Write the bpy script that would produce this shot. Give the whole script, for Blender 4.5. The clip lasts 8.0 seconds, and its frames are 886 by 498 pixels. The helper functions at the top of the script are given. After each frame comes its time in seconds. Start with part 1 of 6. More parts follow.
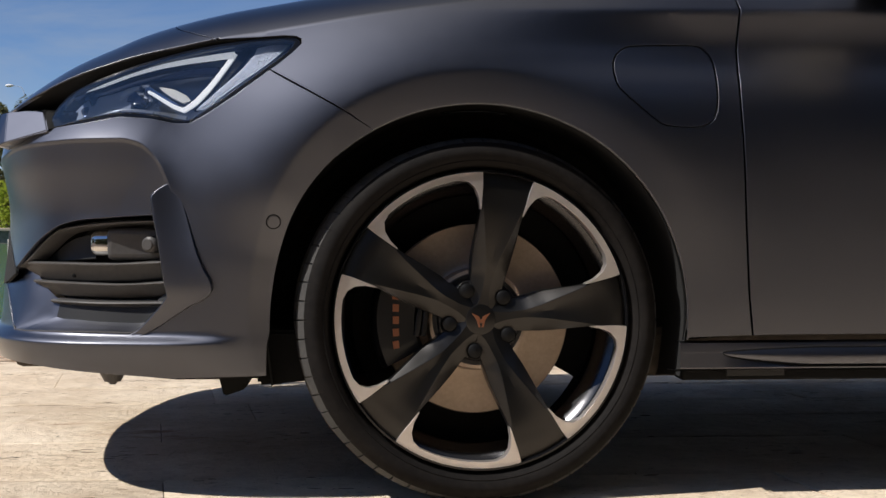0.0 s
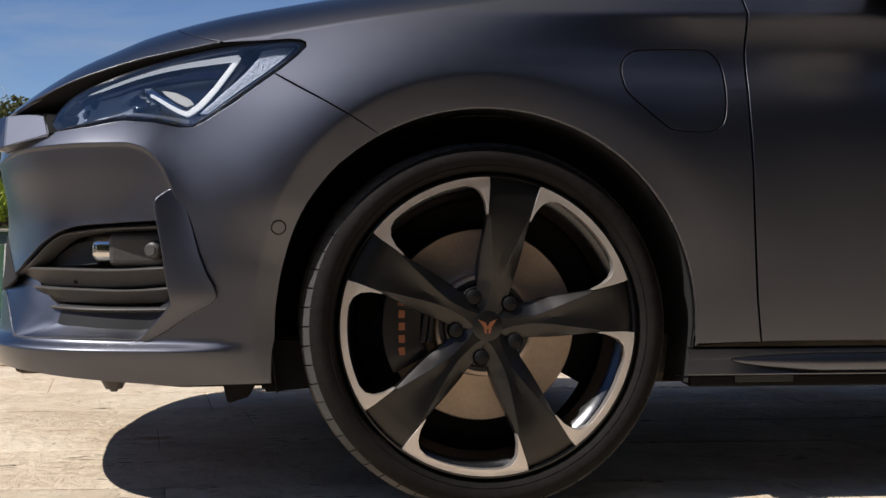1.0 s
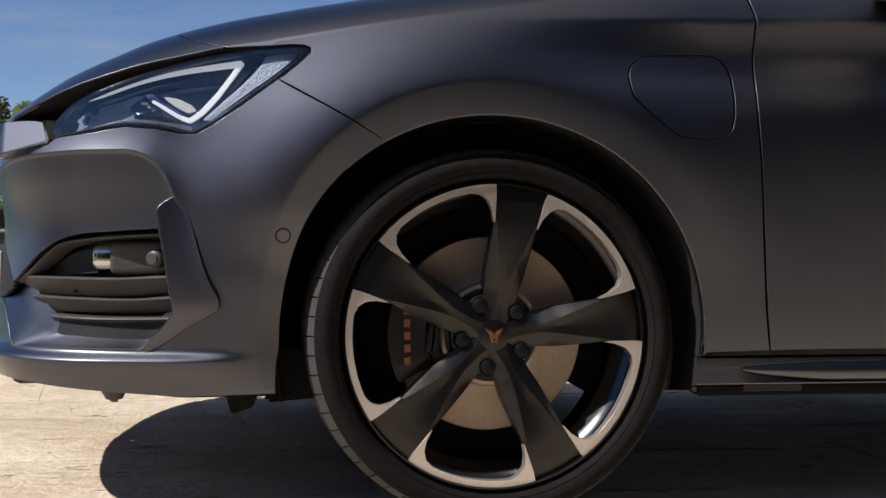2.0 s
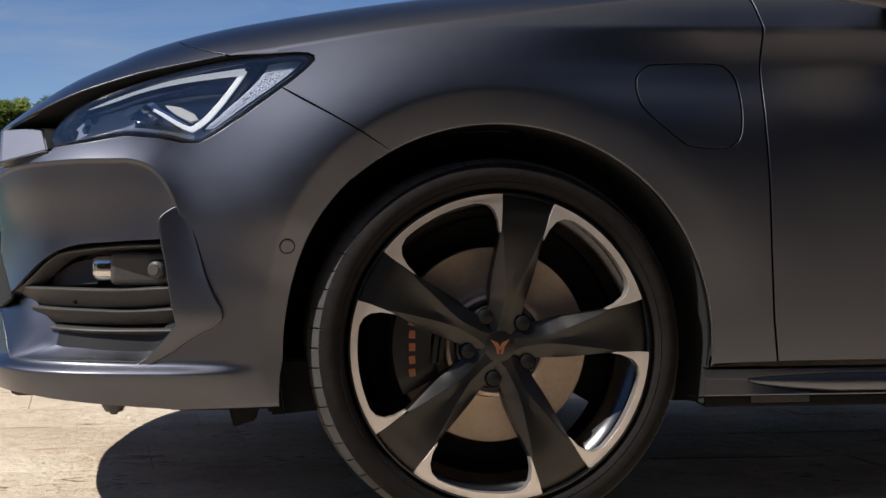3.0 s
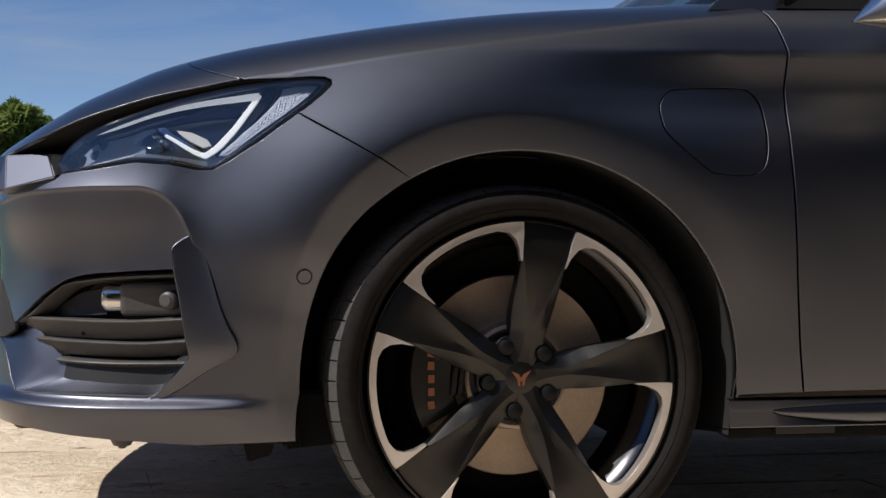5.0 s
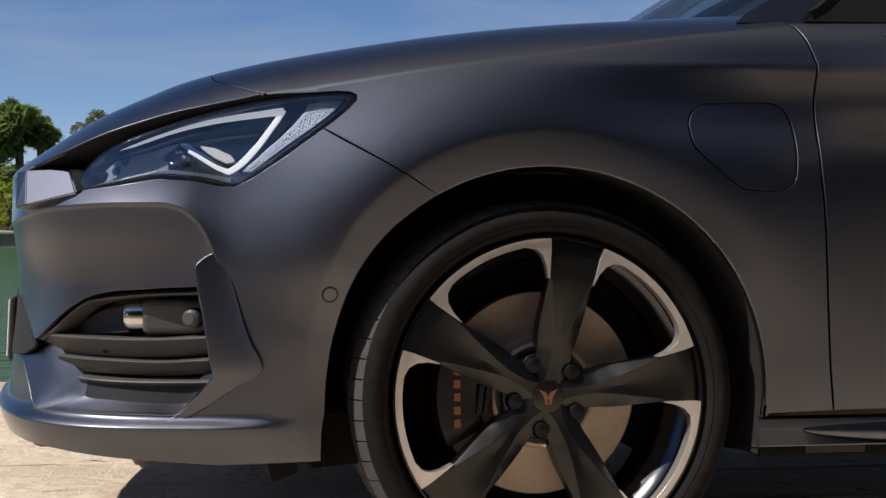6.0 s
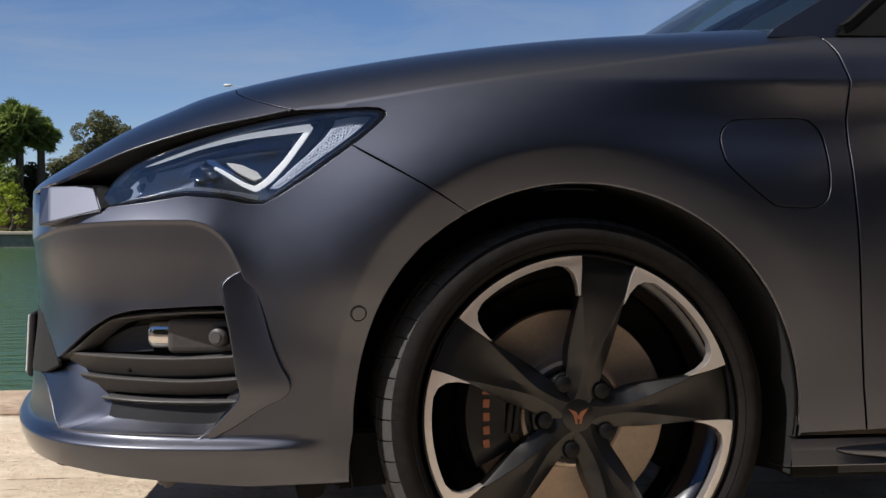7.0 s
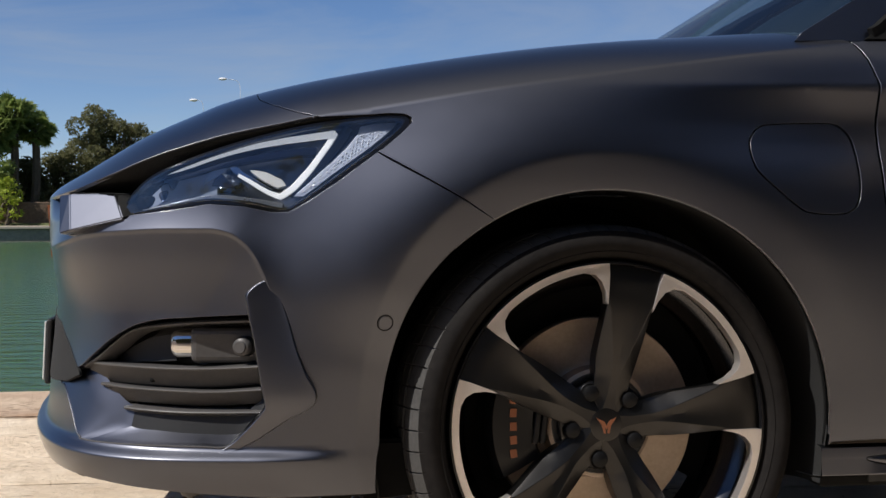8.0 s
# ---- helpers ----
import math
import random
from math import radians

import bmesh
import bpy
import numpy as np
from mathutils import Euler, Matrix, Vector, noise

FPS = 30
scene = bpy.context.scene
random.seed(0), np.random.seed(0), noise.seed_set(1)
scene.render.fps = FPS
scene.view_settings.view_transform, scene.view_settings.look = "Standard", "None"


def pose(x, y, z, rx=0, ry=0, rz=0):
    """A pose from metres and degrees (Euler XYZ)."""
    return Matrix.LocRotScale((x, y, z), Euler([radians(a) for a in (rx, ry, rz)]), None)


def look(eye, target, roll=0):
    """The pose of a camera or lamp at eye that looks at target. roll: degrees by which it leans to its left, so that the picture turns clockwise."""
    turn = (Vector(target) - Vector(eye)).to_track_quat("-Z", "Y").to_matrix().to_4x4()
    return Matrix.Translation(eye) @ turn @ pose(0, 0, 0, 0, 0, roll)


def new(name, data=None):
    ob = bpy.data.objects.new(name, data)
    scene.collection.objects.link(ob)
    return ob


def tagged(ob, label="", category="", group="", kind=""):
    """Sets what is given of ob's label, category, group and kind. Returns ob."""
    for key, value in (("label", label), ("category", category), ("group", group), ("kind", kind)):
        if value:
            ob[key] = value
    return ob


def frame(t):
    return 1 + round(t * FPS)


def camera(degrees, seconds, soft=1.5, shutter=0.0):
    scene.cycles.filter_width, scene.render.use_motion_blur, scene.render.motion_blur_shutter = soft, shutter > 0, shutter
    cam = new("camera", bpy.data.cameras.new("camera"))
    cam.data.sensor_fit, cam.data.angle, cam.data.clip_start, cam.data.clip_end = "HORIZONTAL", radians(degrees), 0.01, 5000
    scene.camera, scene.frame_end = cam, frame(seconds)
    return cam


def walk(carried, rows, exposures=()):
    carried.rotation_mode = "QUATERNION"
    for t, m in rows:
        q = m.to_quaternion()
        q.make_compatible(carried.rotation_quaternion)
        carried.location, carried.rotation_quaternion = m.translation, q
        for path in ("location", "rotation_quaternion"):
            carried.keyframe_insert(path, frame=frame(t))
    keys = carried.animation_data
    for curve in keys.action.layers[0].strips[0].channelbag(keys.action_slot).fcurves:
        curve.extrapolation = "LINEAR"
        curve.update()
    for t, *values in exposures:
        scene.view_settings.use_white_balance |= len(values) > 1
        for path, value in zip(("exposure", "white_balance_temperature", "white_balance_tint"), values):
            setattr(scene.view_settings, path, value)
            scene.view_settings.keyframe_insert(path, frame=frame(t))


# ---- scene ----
cam = camera(35.6, 8.0)
PATH = [
    (0, (-0.205, -2.406, 0.505), (-0.089, -0.41, 0.455), -0.1),
    (0.5, (-0.226, -2.392, 0.509), (-0.097, -0.397, 0.459), -0.1),
    (1, (-0.246, -2.379, 0.513), (-0.104, -0.384, 0.464), -0.1),
    (1.5, (-0.267, -2.362, 0.518), (-0.111, -0.368, 0.47), -0.1),
    (3, (-0.331, -2.314, 0.546), (-0.13, -0.325, 0.495), -0.1),
    (3.5, (-0.353, -2.297, 0.555), (-0.136, -0.31, 0.505), -0.1),
    (4, (-0.372, -2.279, 0.569), (-0.142, -0.293, 0.519), -0.1),
    (4.5, (-0.392, -2.262, 0.58), (-0.15, -0.278, 0.53), -0.1),
    (6, (-0.455, -2.208, 0.619), (-0.203, -0.224, 0.569), -0.1),
    (6.5, (-0.479, -2.194, 0.632), (-0.225, -0.211, 0.582), -0.1),
    (7, (-0.499, -2.173, 0.647), (-0.246, -0.189, 0.597), -0.1),
    (7.5, (-0.519, -2.156, 0.66), (-0.265, -0.173, 0.607), -0.1),
    (8, (-0.545, -2.138, 0.67), (-0.285, -0.156, 0.61), -0.2),
]
walk(cam, [(t, look(eye, target, roll)) for t, eye, target, roll in PATH])


# ---- light ----
SUN_TO = Vector((-0.80, -0.275, 1.0)).normalized()
world = bpy.data.worlds.new("sky")
scene.world = world
world.use_nodes = True
wn, wl = world.node_tree.nodes, world.node_tree.links
background = wn["Background"]
sky = wn.new("ShaderNodeTexSky")
sky.sky_type = "NISHITA"
sky.sun_disc = False
sky.sun_elevation = math.asin(SUN_TO.z)
sky.sun_rotation = math.atan2(SUN_TO.x, SUN_TO.y)
sky.air_density, sky.dust_density, sky.ozone_density = 0.6, 0.0, 1.0
# thin, torn clouds all over the sky
where = wn.new("ShaderNodeTexCoord")
stretch = wn.new("ShaderNodeMapping")
stretch.inputs["Scale"].default_value = (2.2, 2.2, 9.0)
stretch.inputs["Rotation"].default_value = (0.10, 0.05, 0.4)
cloud = wn.new("ShaderNodeTexNoise")
cloud.inputs["Scale"].default_value = 2.1
cloud.inputs["Detail"].default_value = 8
cloud.inputs["Roughness"].default_value = 0.62
cloud.inputs["Distortion"].default_value = 0.5
thin = wn.new("ShaderNodeMapRange")
thin.inputs["From Min"].default_value, thin.inputs["From Max"].default_value = 0.40, 0.74
thin.inputs["To Max"].default_value = 0.42
veil = wn.new("ShaderNodeMix")
veil.data_type = "RGBA"
veil.inputs[7].default_value = (4.6, 5.1, 5.8, 1)
wl.new(where.outputs["Generated"], stretch.inputs["Vector"])
wl.new(stretch.outputs["Vector"], cloud.inputs["Vector"])
wl.new(cloud.outputs["Fac"], thin.inputs["Value"])
# added bright warm veil at the unseen zenith, filling the shaded ground
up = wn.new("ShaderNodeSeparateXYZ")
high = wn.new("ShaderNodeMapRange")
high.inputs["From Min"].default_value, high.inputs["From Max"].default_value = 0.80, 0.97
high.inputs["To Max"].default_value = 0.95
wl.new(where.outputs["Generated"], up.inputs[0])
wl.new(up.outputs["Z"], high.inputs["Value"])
# and the unseen clouds higher up are thinned to suit the paint's reflections
low_sky = wn.new("ShaderNodeMapRange")
low_sky.inputs["From Min"].default_value, low_sky.inputs["From Max"].default_value = 0.22, 0.50
low_sky.inputs["To Min"].default_value, low_sky.inputs["To Max"].default_value = 1.0, 0.55
fewer = wn.new("ShaderNodeMath")
fewer.operation = "MULTIPLY"
wl.new(up.outputs["Z"], low_sky.inputs["Value"])
wl.new(low_sky.outputs["Result"], fewer.inputs[0])
wl.new(thin.outputs["Result"], fewer.inputs[1])
wl.new(fewer.outputs[0], veil.inputs[0])
zenith_fill = wn.new("ShaderNodeMix")
zenith_fill.data_type = "RGBA"
zenith_fill.inputs[7].default_value = (6.0, 5.7, 5.4, 1)
wl.new(high.outputs["Result"], zenith_fill.inputs[0])
wl.new(veil.outputs[2], zenith_fill.inputs[6])
rich = wn.new("ShaderNodeHueSaturation")
rich.inputs["Saturation"].default_value = 1.17
wl.new(sky.outputs["Color"], rich.inputs["Color"])
tint = wn.new("ShaderNodeMix")
tint.data_type, tint.blend_type = "RGBA", "MULTIPLY"
tint.inputs[0].default_value = 1.0
tint.inputs[7].default_value = (1.0, 0.99, 1.11, 1)
wl.new(rich.outputs["Color"], tint.inputs[6])
wl.new(tint.outputs[2], veil.inputs[6])
wl.new(zenith_fill.outputs[2], background.inputs["Color"])
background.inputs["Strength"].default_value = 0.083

sun = new("sun", bpy.data.lights.new("sun", "SUN"))
sun.data.energy, sun.data.angle, sun.data.color = 5.0, radians(0.53), (1.0, 0.962, 0.91)
sun.matrix_world = look((0, 0, 30), Vector((0, 0, 30)) - SUN_TO)


# ---- materials ----
def material(name, colour, rough=0.5, metal=0.0, spots=0.0, spot_size=8.0, bump=0.0, bump_size=60.0, coat=0.0, rough_spread=0.0, second=None, spec=0.5):
    """A surface with its colour and roughness varied at two scales, and fine relief."""
    m = bpy.data.materials.new(name)
    m.use_nodes = True
    n, l = m.node_tree.nodes, m.node_tree.links
    b = n["Principled BSDF"]
    b.inputs["Base Color"].default_value = (*colour, 1)
    b.inputs["Roughness"].default_value = rough
    b.inputs["Metallic"].default_value = metal
    b.inputs["Specular IOR Level"].default_value = spec
    b.inputs["Coat Weight"].default_value = coat
    b.inputs["Coat Roughness"].default_value = 0.06
    place = n.new("ShaderNodeTexCoord")
    if spots or rough_spread:
        big, small = n.new("ShaderNodeTexNoise"), n.new("ShaderNodeTexNoise")
        big.inputs["Scale"].default_value, small.inputs["Scale"].default_value = spot_size, spot_size * 9
        big.inputs["Detail"].default_value = small.inputs["Detail"].default_value = 6
        add = n.new("ShaderNodeMath")
        add.operation = "MULTIPLY_ADD"
        add.inputs[1].default_value = 0.5
        half = n.new("ShaderNodeMath")
        half.operation = "MULTIPLY"
        half.inputs[1].default_value = 0.5
        for t in (big, small):
            l.new(place.outputs["Object"], t.inputs["Vector"])
        l.new(small.outputs["Fac"], half.inputs[0])
        l.new(big.outputs["Fac"], add.inputs[0])
        l.new(half.outputs[0], add.inputs[2])
        if spots:
            ramp = n.new("ShaderNodeMapRange")
            ramp.inputs["From Min"].default_value, ramp.inputs["From Max"].default_value = 0.3, 0.7
            mix = n.new("ShaderNodeMix")
            mix.data_type = "RGBA"
            mix.inputs[6].default_value = (*[c * (1 - spots) for c in colour], 1)
            mix.inputs[7].default_value = (*(second or [min(1, c * (1 + spots)) for c in colour]), 1)
            l.new(add.outputs[0], ramp.inputs["Value"])
            l.new(ramp.outputs["Result"], mix.inputs[0])
            l.new(mix.outputs[2], b.inputs["Base Color"])
        if rough_spread:
            rr = n.new("ShaderNodeMapRange")
            rr.inputs["From Min"].default_value, rr.inputs["From Max"].default_value = 0.3, 0.7
            rr.inputs["To Min"].default_value, rr.inputs["To Max"].default_value = rough - rough_spread, rough + rough_spread
            l.new(add.outputs[0], rr.inputs["Value"])
            l.new(rr.outputs["Result"], b.inputs["Roughness"])
    if bump:
        grain, bn = n.new("ShaderNodeTexNoise"), n.new("ShaderNodeBump")
        grain.inputs["Scale"].default_value = bump_size
        grain.inputs["Detail"].default_value = 8
        bn.inputs["Strength"].default_value = bump
        bn.inputs["Distance"].default_value = 0.6 / bump_size
        l.new(place.outputs["Object"], grain.inputs["Vector"])
        l.new(grain.outputs["Fac"], bn.inputs["Height"])
        l.new(bn.outputs["Normal"], b.inputs["Normal"])
    return m


def satin(name, colour, rough, coat_rough):
    """Matt metallic car paint: metal flakes with a short, soft highlight under a satin clear coat."""
    m = material(name, colour, rough, 1.0, spots=0.03, spot_size=3, rough_spread=0.008, bump=0.01, bump_size=900)
    n, l = m.node_tree.nodes, m.node_tree.links
    b = n["Principled BSDF"]
    flakes, clear, mix, fres = n.new("ShaderNodeBsdfAnisotropic"), n.new("ShaderNodeBsdfAnisotropic"), n.new("ShaderNodeMixShader"), n.new("ShaderNodeFresnel")
    flakes.distribution = clear.distribution = "BECKMANN"
    clear.inputs["Color"].default_value = (1, 1, 1, 1)
    clear.inputs["Roughness"].default_value = coat_rough
    fres.inputs["IOR"].default_value = 1.58
    l.new(b.inputs["Base Color"].links[0].from_socket, flakes.inputs["Color"])
    l.new(b.inputs["Roughness"].links[0].from_socket, flakes.inputs["Roughness"])
    for s in (flakes, clear):
        l.new(b.inputs["Normal"].links[0].from_socket, s.inputs["Normal"])
    l.new(fres.outputs[0], mix.inputs[0])
    l.new(flakes.outputs[0], mix.inputs[1])
    l.new(clear.outputs[0], mix.inputs[2])
    l.new(mix.outputs[0], n["Material Output"].inputs["Surface"])
    n.remove(b)
    return m


PAINT = satin("satin_grey_paint", (0.081, 0.0855, 0.108), 0.535, 0.32)
TRIM = material("black_plastic", (0.009, 0.009, 0.010), 0.5, spots=0.3, spot_size=20, bump=0.2, bump_size=700)
GLOSS = material("gloss_black", (0.006, 0.006, 0.007), 0.12, rough_spread=0.04, spot_size=12)
GREY = material("grey_plastic", (0.066, 0.062, 0.061), 0.45, spots=0.2, spot_size=14, bump=0.15, bump_size=800)
LINER = material("arch_felt", (0.006, 0.006, 0.006), 0.9, spots=0.4, spot_size=25, bump=0.5, bump_size=300)
RUBBER = material("tyre_rubber", (0.012, 0.011, 0.011), 0.74, spots=0.35, spot_size=9, bump=0.12, bump_size=500, second=(0.018, 0.016, 0.015), spec=0.08)
ALLOY = material("dark_alloy_paint", (0.050, 0.048, 0.047), 0.34, 0.95, spots=0.04, spot_size=30, rough_spread=0.02)
MACHINED = material("machined_alloy", (0.78, 0.72, 0.68), 0.34, 0.85, spots=0.06, spot_size=40, rough_spread=0.06)
BARREL = material("rim_barrel", (0.075, 0.075, 0.08), 0.24, 1.0, rough_spread=0.04)
DISC = material("brake_disc_steel", (0.39, 0.305, 0.235), 0.46, 0.6, spots=0.18, spot_size=18, rough_spread=0.1)
for node_name, value in (("Anisotropic", 0.85), ("Roughness", 0.42)):
    DISC.node_tree.nodes["Principled BSDF"].inputs[node_name].default_value = value
spin = DISC.node_tree.nodes.new("ShaderNodeTangent")
spin.direction_type, spin.axis = "RADIAL", "Y"
DISC.node_tree.links.new(spin.outputs[0], DISC.node_tree.nodes["Principled BSDF"].inputs["Tangent"])
CALLIPER = material("calliper_enamel", (0.008, 0.008, 0.009), 0.34, rough_spread=0.05, spec=0.35)
BOLT = material("bolt_cap_black", (0.004, 0.004, 0.0045), 0.5, rough_spread=0.05, spec=0.2)
COPPER = material("copper_paint", (0.30, 0.12, 0.065), 0.35, 0.6, spots=0.1, spot_size=60)
CHROME = material("chrome", (0.72, 0.70, 0.68), 0.09, 1.0)
UNDER = material("underbody_dark", (0.006, 0.006, 0.006), 0.8, spots=0.4, spot_size=8, spec=0.15)
# pale warm underside, added to bounce light into the car's shadow
TRAY = material("dusty_underbody_tray", (0.085, 0.072, 0.060), 0.9, spots=0.4, spot_size=6, spec=0.15)
WHITE = material("plate_white", (0.75, 0.75, 0.74), 0.35, spots=0.05)
# tread rubber greyed to stand in for sunlight on the shoulder
TREAD = material("dusty_tread_rubber", (0.05, 0.048, 0.046), 0.85, spots=0.3, spot_size=14, bump=0.2, bump_size=400)
SEAT = material("seat_cloth", (0.02, 0.02, 0.022), 0.85, spots=0.2, spot_size=20)


def thin_glass(name, colour, gloss_rough=0.02, ior=1.5):
    """Clear pane: straight through, with a Fresnel sheen."""
    m = bpy.data.materials.new(name)
    m.use_nodes = True
    n, l = m.node_tree.nodes, m.node_tree.links
    clear, shine, mix, fres = n.new("ShaderNodeBsdfTransparent"), n.new("ShaderNodeBsdfGlossy"), n.new("ShaderNodeMixShader"), n.new("ShaderNodeFresnel")
    clear.inputs["Color"].default_value = (*colour, 1)
    shine.inputs["Roughness"].default_value = gloss_rough
    fres.inputs["IOR"].default_value = ior
    l.new(fres.outputs[0], mix.inputs[0])
    l.new(clear.outputs[0], mix.inputs[1])
    l.new(shine.outputs[0], mix.inputs[2])
    l.new(mix.outputs[0], n["Material Output"].inputs["Surface"])
    return m


LENS = thin_glass("lamp_lens", (0.93, 0.95, 0.98), 0.05, 2.4)
PANE = thin_glass("tinted_glass", (0.16, 0.19, 0.19))
SCREEN = thin_glass("windscreen_glass", (0.30, 0.36, 0.355))


def glowing(name, colour, power, base):
    m = material(name, base, 0.3)
    b = m.node_tree.nodes["Principled BSDF"]
    b.inputs["Emission Color"].default_value = (*colour, 1)
    b.inputs["Emission Strength"].default_value = power
    return m


LED = glowing("led_strip", (0.93, 0.96, 1.0), 0.45, (0.7, 0.7, 0.72))
# ---- the body's shape ----
MID = 0.84                      # the car's middle plane
HUB = (-0.006, 0.327)           # centre of the front arch, x and z
ARCH = 0.370


def spline(knots):
    """A smooth, monotone curve through (t, value) knots, for numpy arrays."""
    t = np.array([k[0] for k in knots], float)
    v = np.array([k[1] for k in knots], float)
    h, d = np.diff(t), np.diff(v) / np.diff(t)
    m = np.zeros(len(t))
    m[0], m[-1] = d[0], d[-1]
    for i in range(1, len(t) - 1):
        if d[i - 1] * d[i] > 0:
            w1, w2 = 2 * h[i] + h[i - 1], h[i] + 2 * h[i - 1]
            m[i] = (w1 + w2) / (w1 / d[i - 1] + w2 / d[i])

    def value(q):
        q = np.clip(np.asarray(q, float), t[0], t[-1])
        i = np.clip(np.searchsorted(t, q) - 1, 0, len(t) - 2)
        s = (q - t[i]) / h[i]
        return (v[i] * (1 + 2 * s) * (1 - s) ** 2 + m[i] * h[i] * s * (1 - s) ** 2
                + v[i + 1] * s * s * (3 - 2 * s) + m[i + 1] * h[i] * s * s * (s - 1))
    return value


def smooth(lo, hi, q):
    s = np.clip((np.asarray(q, float) - lo) / (hi - lo), 0, 1)
    return s * s * (3 - 2 * s)


NOSE_X = spline([(0.18, -0.955), (0.225, -0.972), (0.281, -0.990), (0.300, -0.972), (0.36, -0.965), (0.50, -0.955), (0.62, -0.965), (0.72, -0.962), (0.80, -0.90), (0.95, -0.80)])
SIDE_FRONT = spline([(0.18, 0.015), (0.235, -0.0140), (0.29, -0.0172), (0.40, -0.0178), (0.52, -0.0128), (0.60, -0.006), (0.66, 0.000), (0.70, 0.005), (0.74, 0.012), (0.78, 0.0205), (0.82, 0.030), (0.87, 0.046), (0.92, 0.078), (0.96, 0.13)])
SIDE_DOOR = spline([(0.18, 0.02), (0.235, 0.001), (0.29, -0.0045), (0.40, -0.0074), (0.50, -0.0083), (0.58, -0.0075), (0.63, -0.0050), (0.67, -0.0002), (0.70, 0.0058), (0.73, 0.0150), (0.78, 0.0345), (0.81, 0.0400), (0.858, 0.0345), (0.8655, 0.0332), (0.8680, 0.0336), (0.880, 0.0385), (0.92, 0.060), (0.96, 0.105)])
TAU = np.concatenate([np.linspace(0, 0.02, 60) ** 1.0, np.linspace(0.021, 0.6, 400), np.linspace(0.61, 5.4, 400)])
WRAP = np.exp(-(TAU / 0.07) ** 0.75)
ALONG = TAU + 0.75 * (1 - WRAP)


def arch_ring(turn):
    """Outer radius of the flat band round the front arch; it narrows towards the bumper."""
    w = np.degrees(np.asarray(turn, float))
    w = np.where(w < -90, w + 360, w)
    return np.interp(w, (60, 87, 115, 123, 131, 139, 147, 159, 171, 190), (0.430, 0.4295, 0.428, 0.4262, 0.423, 0.4190, 0.4130, 0.4020, 0.3965, 0.3960))


SWELL = spline([(-100, 0.030), (40, 0.028), (70, 0.031), (95, 0.034), (127, 0.037), (146, 0.030), (165, 0.010), (185, 0.006), (270, 0.006)])


def arch_swell(turn):
    """How far the flank stands out round the front arch."""
    w = np.degrees(np.asarray(turn, float))
    return SWELL(np.where(w < -100, w + 360, w))


def flank(x, z):
    """The side's y, before the nose wraps round."""
    k = smooth(-0.15, 0.40, x)
    y = SIDE_FRONT(z) * (1 - k) + SIDE_DOOR(z) * k
    r = np.hypot(x - HUB[0], z - HUB[1])
    turn = np.arctan2(z - HUB[1], x - HUB[0])
    ring = arch_ring(turn)
    strong = 1 - 0.75 * smooth(1.1, 0.1, turn) * smooth(-1.5, -0.5, turn)
    soft = 0.0020 + 0.0090 * (1 - smooth(0.9, 1.5, np.where(turn < -1.6, turn + 2 * math.pi, turn)))
    fold = 0.27 * np.where(turn < -1.6, 1.0, smooth(0.35, 1.40, turn))
    flare = strong * (arch_swell(turn) * (1 - smooth(0.425, 0.64, r)) - fold * soft * np.log1p(np.exp(np.clip((ring - r) / soft, -30, 80))))
    lip = 0.016 * (1 - smooth(-0.56, -0.40, x)) * smooth(0.19, 0.281, z) * (1 - smooth(0.2815, 0.2985, z))
    tail = 0.10 * smooth(2.2, 3.6, x) ** 1.5
    return y - flare - lip + tail


FACET = spline([(0.30, 0.600), (0.50, 0.603), (0.633, 0.614), (0.76, 0.629), (0.874, 0.635), (0.983, 0.638), (1.059, 0.638), (1.096, 0.632), (1.126, 0.614), (1.145, 0.588), (1.156, 0.560), (1.165, 0.530), (1.18, 0.45)])


EDGE_A = np.linspace(0.30, 1.175, 90)
EDGE_Z = FACET(EDGE_A)


def under_facet(a, z):
    """Distance inside the facet's edge (below zero: outside)."""
    out = np.full(a.shape, -1.0)
    m = (a < 1.30) & (z > 0.3) & (z < 0.75)
    if m.any():
        pa, pz = a[m][:, None], z[m][:, None]
        da, dz = np.diff(EDGE_A), np.diff(EDGE_Z)
        s = np.clip(((pa - EDGE_A[:-1]) * da + (pz - EDGE_Z[:-1]) * dz) / (da * da + dz * dz), 0, 1)
        d = np.hypot(pa - EDGE_A[:-1] - s * da, pz - EDGE_Z[:-1] - s * dz).min(1)
        out[m] = np.where((z[m] < FACET(a[m])) & (a[m] < 1.18), d, -d)
    return out


